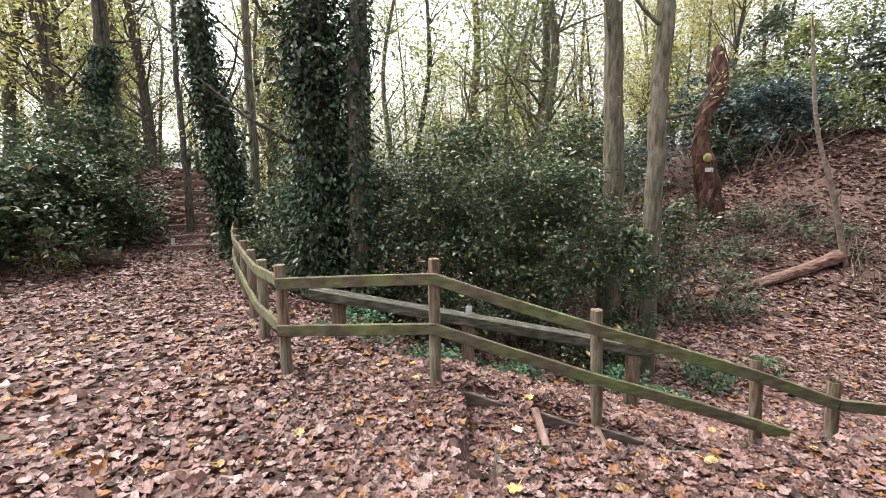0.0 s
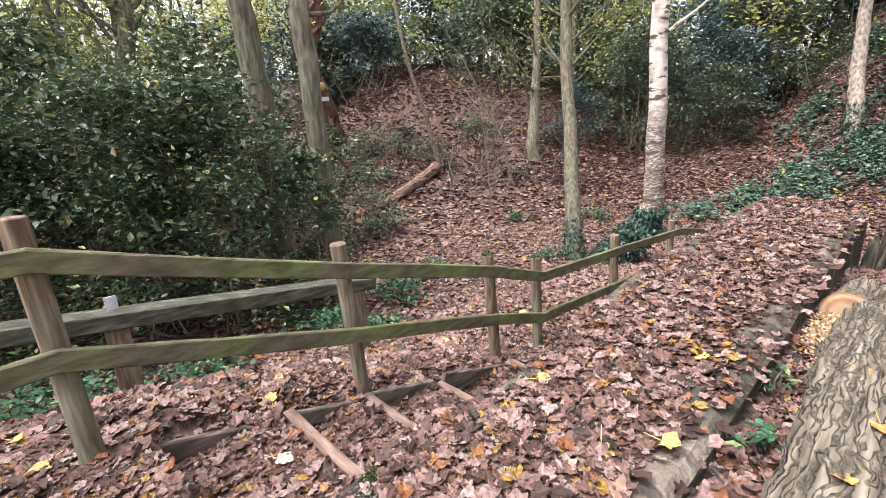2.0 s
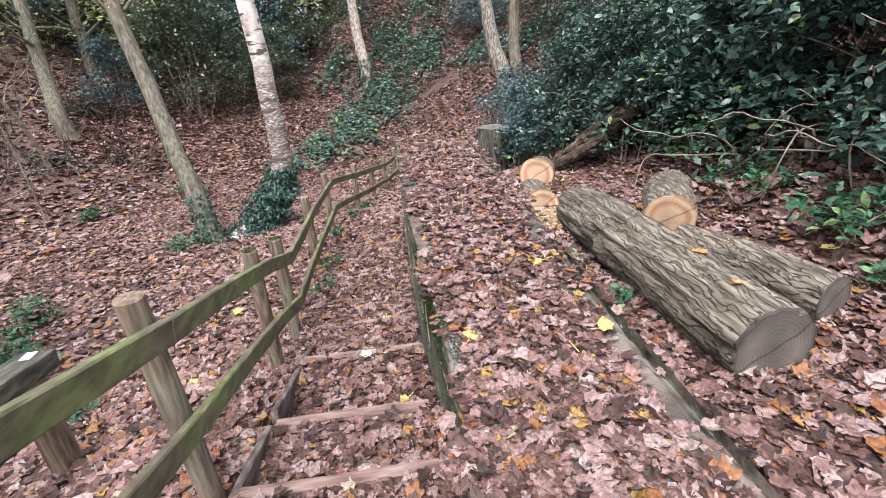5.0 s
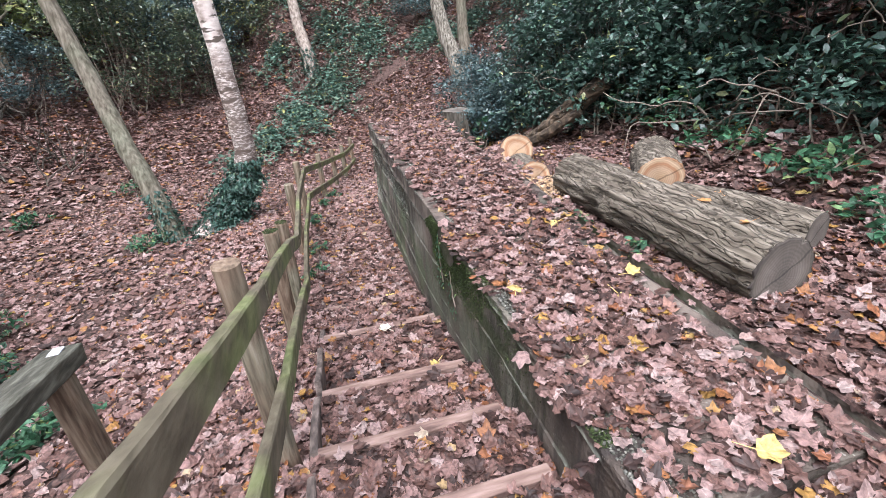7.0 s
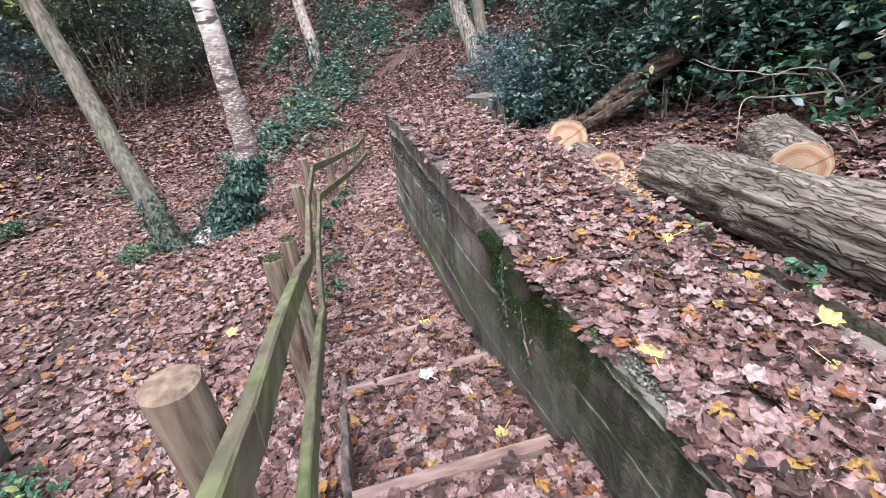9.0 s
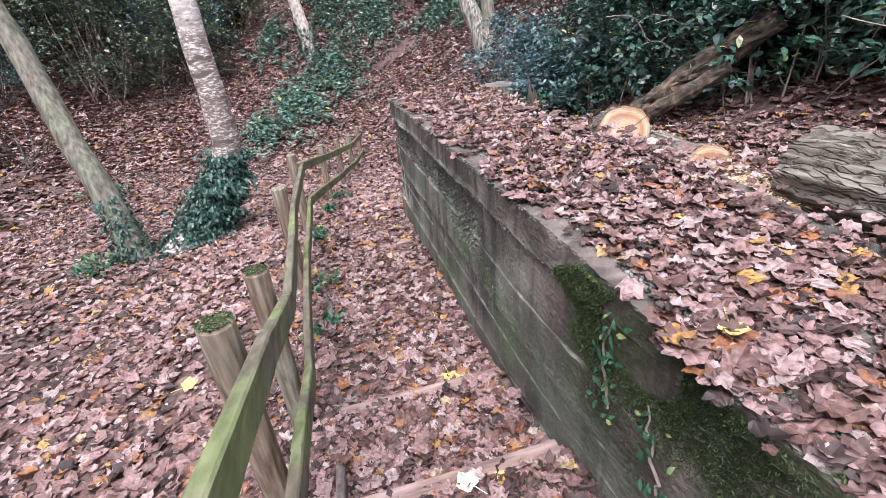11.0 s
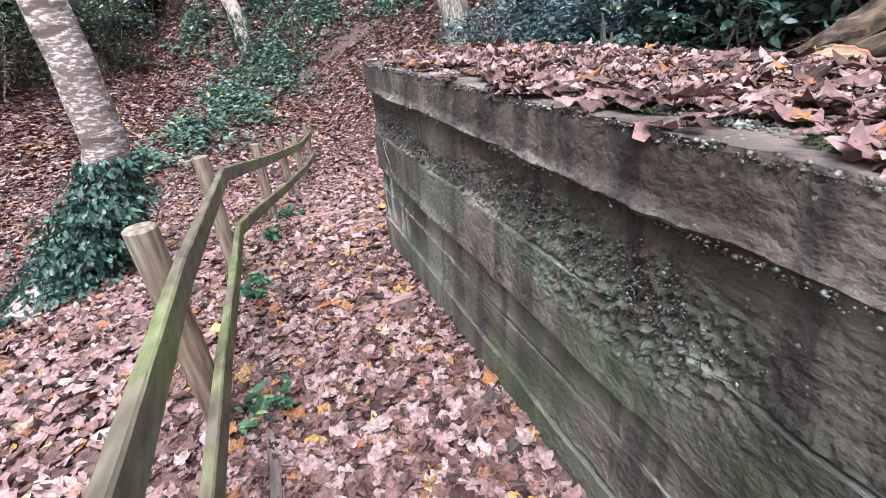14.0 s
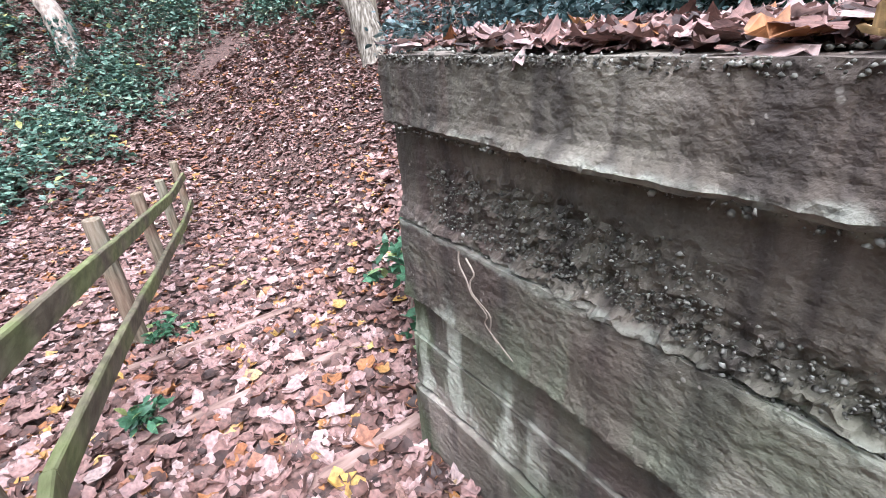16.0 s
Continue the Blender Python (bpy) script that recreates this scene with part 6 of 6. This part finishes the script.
tagged(scatter("moss", BLADE[0] * np.array([0.5, 1, 1]), BLADE[1], np.stack([x, y, top_of(x) + 0.008], 1), turn_matrices(*spin(len(x), 0.9, r)), r.uniform(0.012, 0.03, len(x)), M_MOSS), "moss along the top edge of the wall", "moss", kind="stuff")

# ---- single large yellow leaves ----
def big_leaf(x, y, z, size, seed, material, label):
    tv, tf = FLAT[seed % len(FLAT)]
    rr = random.Random(seed)
    bm = bmesh.new()
    uv = bm.loops.layers.uv.new("leaf")
    vs = [bm.verts.new(v * size) for v in tv]
    for f in tf:
        for loop, i in zip(bm.faces.new([vs[i] for i in f]).loops, f):
            loop[uv].uv = tv[i][:2]
    a = rr.uniform(0, 2 * math.pi)
    tip = Vector((0, -size * 0.75, 0.01))
    q = [bm.verts.new(Vector(tv[1]) * size + Vector((dx, 0, 0.004))) for dx in (-0.002, 0.002)] + [bm.verts.new(tip + Vector((dx, 0, 0.012))) for dx in (0.0015, -0.0015)]
    bm.faces.new(q)
    ob = part("maple_leaf", bm, material)
    ob.matrix_basis = pose(x, y, z + 0.03, rr.uniform(-12, 12), rr.uniform(-12, 12), math.degrees(a))
    return tagged(ob, label, "leaf", group="large fallen maple leaves")


M_CREAM = leaf_mat("pale_maple_leaf", [(0.0, (0.528, 0.48, 0.32)), (1.0, (0.6, 0.56, 0.44))], rough=0.6, translucent=0.15, veins=0.2)
M_ORANGE = leaf_mat("orange_maple_leaf", [(0.0, (0.42, 0.17, 0.05)), (1.0, (0.5, 0.24, 0.08))], rough=0.6, translucent=0.12, veins=0.2)
M_CHIPS = leaf_mat("wood_chips", [(0.0, (0.34, 0.2, 0.1)), (0.6, (0.5, 0.34, 0.2)), (1.0, (0.62, 0.47, 0.32))], rough=0.85, translucent=0.0)
rr = random.Random(12)
for k in range(48):
    x, y = rr.uniform(-2, 8), rr.uniform(0.2, 4.6)
    on_wall = WALL_X0 < x < WALL_X1 and WALL_Y0 + 0.1 < y < 2.5
    if not on_wall and WALL_X0 - 0.1 < x < WALL_X1 + 0.1 and WALL_Y0 - 0.12 < y < WALL_Y1 + 0.12:
        continue
    z = float(top_of(x)) if on_wall else gz(x, y)
    big_leaf(x, y, z, rr.uniform(0.085, 0.135), k, M_YELLOW if k % 6 else M_CREAM, "large yellow maple leaf lying on brown leaves" if k % 6 else "pale cream maple leaf lying on brown leaves")


for k, (x, y) in enumerate([(1.75, 1.22), (2.15, 1.3), (1.4, 1.27), (1.95, 0.86)]):
    big_leaf(x, y, 0.335 if y > 1 else 0.255, rr.uniform(0.08, 0.11), 60 + k, M_ORANGE, "orange maple leaf fallen on a felled log")
# sawdust and chips where the logs were cut
for cx, cy, n, seed in ((3.25, 1.5, 1500, 1), (4.5, 1.3, 900, 2), (2.45, 0.95, 700, 3)):
    q = np.random.default_rng(seed)
    x, y = cx + q.normal(0, 0.16, n), cy + q.normal(0, 0.1, n)
    keep = y < 1.62
    x, y = x[keep], y[keep]
    tagged(scatter("sawdust", PEBBLE[0] * np.array([1.6, 1, 0.5]), PEBBLE[1], np.stack([x, y, ground_z(x, y) + 0.035], 1), turn_matrices(*spin(len(x), 0.5, q)), np.clip(q.lognormal(-4.2, 0.4, len(x)), 0.006, 0.035), M_CHIPS), "pale sawdust and wood chips beside the cut logs", "sawdust", kind="stuff")


# ---- ivy sprigs and roots on the wall ----
def wall_sprig(x, z, count, seed, label):
    r = np.random.default_rng(seed)
    root = tagged(new("ivy_sprig"), label, "plant")
    pts = [np.array([x, float(front(x)) + 0.008, z])]
    for _ in range(8):
        pts.append(pts[-1] + np.array([r.normal(0, 0.03), 0.0005, r.uniform(0.02, 0.06)]))
    v, f = tube(spline(pts, 18), np.linspace(0.006, 0.003, 18), 5, 0, cap=False)
    finish("stem", v, f, M_TWIG, root)
    pos = np.array([pts[i % len(pts)] for i in range(count)]) + r.normal(0, 1, (count, 3)) * np.array([0.045, 0.006, 0.04]) + np.array([0, 0.012, 0])
    t = turn_matrices(r.uniform(0, 6.28, count), np.full(count, 1.2), np.full(count, 0.0) + np.pi)
    tagged(scatter("foliage", OVAL[0], OVAL[1], pos, t, r.uniform(0.02, 0.04, count), M_BRAMBLE, root), kind="stuff")


wall_sprig(2.55, -0.3, 46, 1, "small ivy sprig climbing the mossy concrete")
wall_sprig(2.3, -0.42, 30, 2, "small ivy sprig climbing the mossy concrete")
for k, (x0, z0, x1, z1) in enumerate([(3.62, -0.5, 3.56, -0.39), (6.35, -0.24, 6.16, -0.46), (6.3, -0.25, 6.2, -0.44)]):
    r = np.random.default_rng(40 + k)
    pts = [np.array([x0 + (x1 - x0) * t + r.normal(0, 0.015), float(front(x0)) + 0.006 + 0.01 * math.sin(3 * t), z0 + (z1 - z0) * t]) for t in np.linspace(0, 1, 8)]
    v, f = tube(spline(pts, 24), np.linspace(0.0025, 0.0012, 24), 6, 0.1, k, cap=False)
    tagged(finish("ivy_root", v, f, M_TWIG), "thin pale dead ivy root clinging to concrete", "root")

# moss caps on two posts
for (x, y, z) in [(2.72, 3.76, 0.24), (3.42, 3.77, 0.04)]:
    n = 260
    a, d = r.uniform(0, 2 * np.pi, n), 0.05 * np.sqrt(r.uniform(0, 1, n))
    pos = np.stack([x + d * np.cos(a), y + d * np.sin(a), np.full(n, z + 0.008)], 1)
    tagged(scatter("moss", BLADE[0] * np.array([0.5, 1, 1]), BLADE[1], pos, turn_matrices(*spin(n, 0.6, r)), r.uniform(0.01, 0.022, n), M_MOSS), "green moss on a fence post top", "moss", kind="stuff")
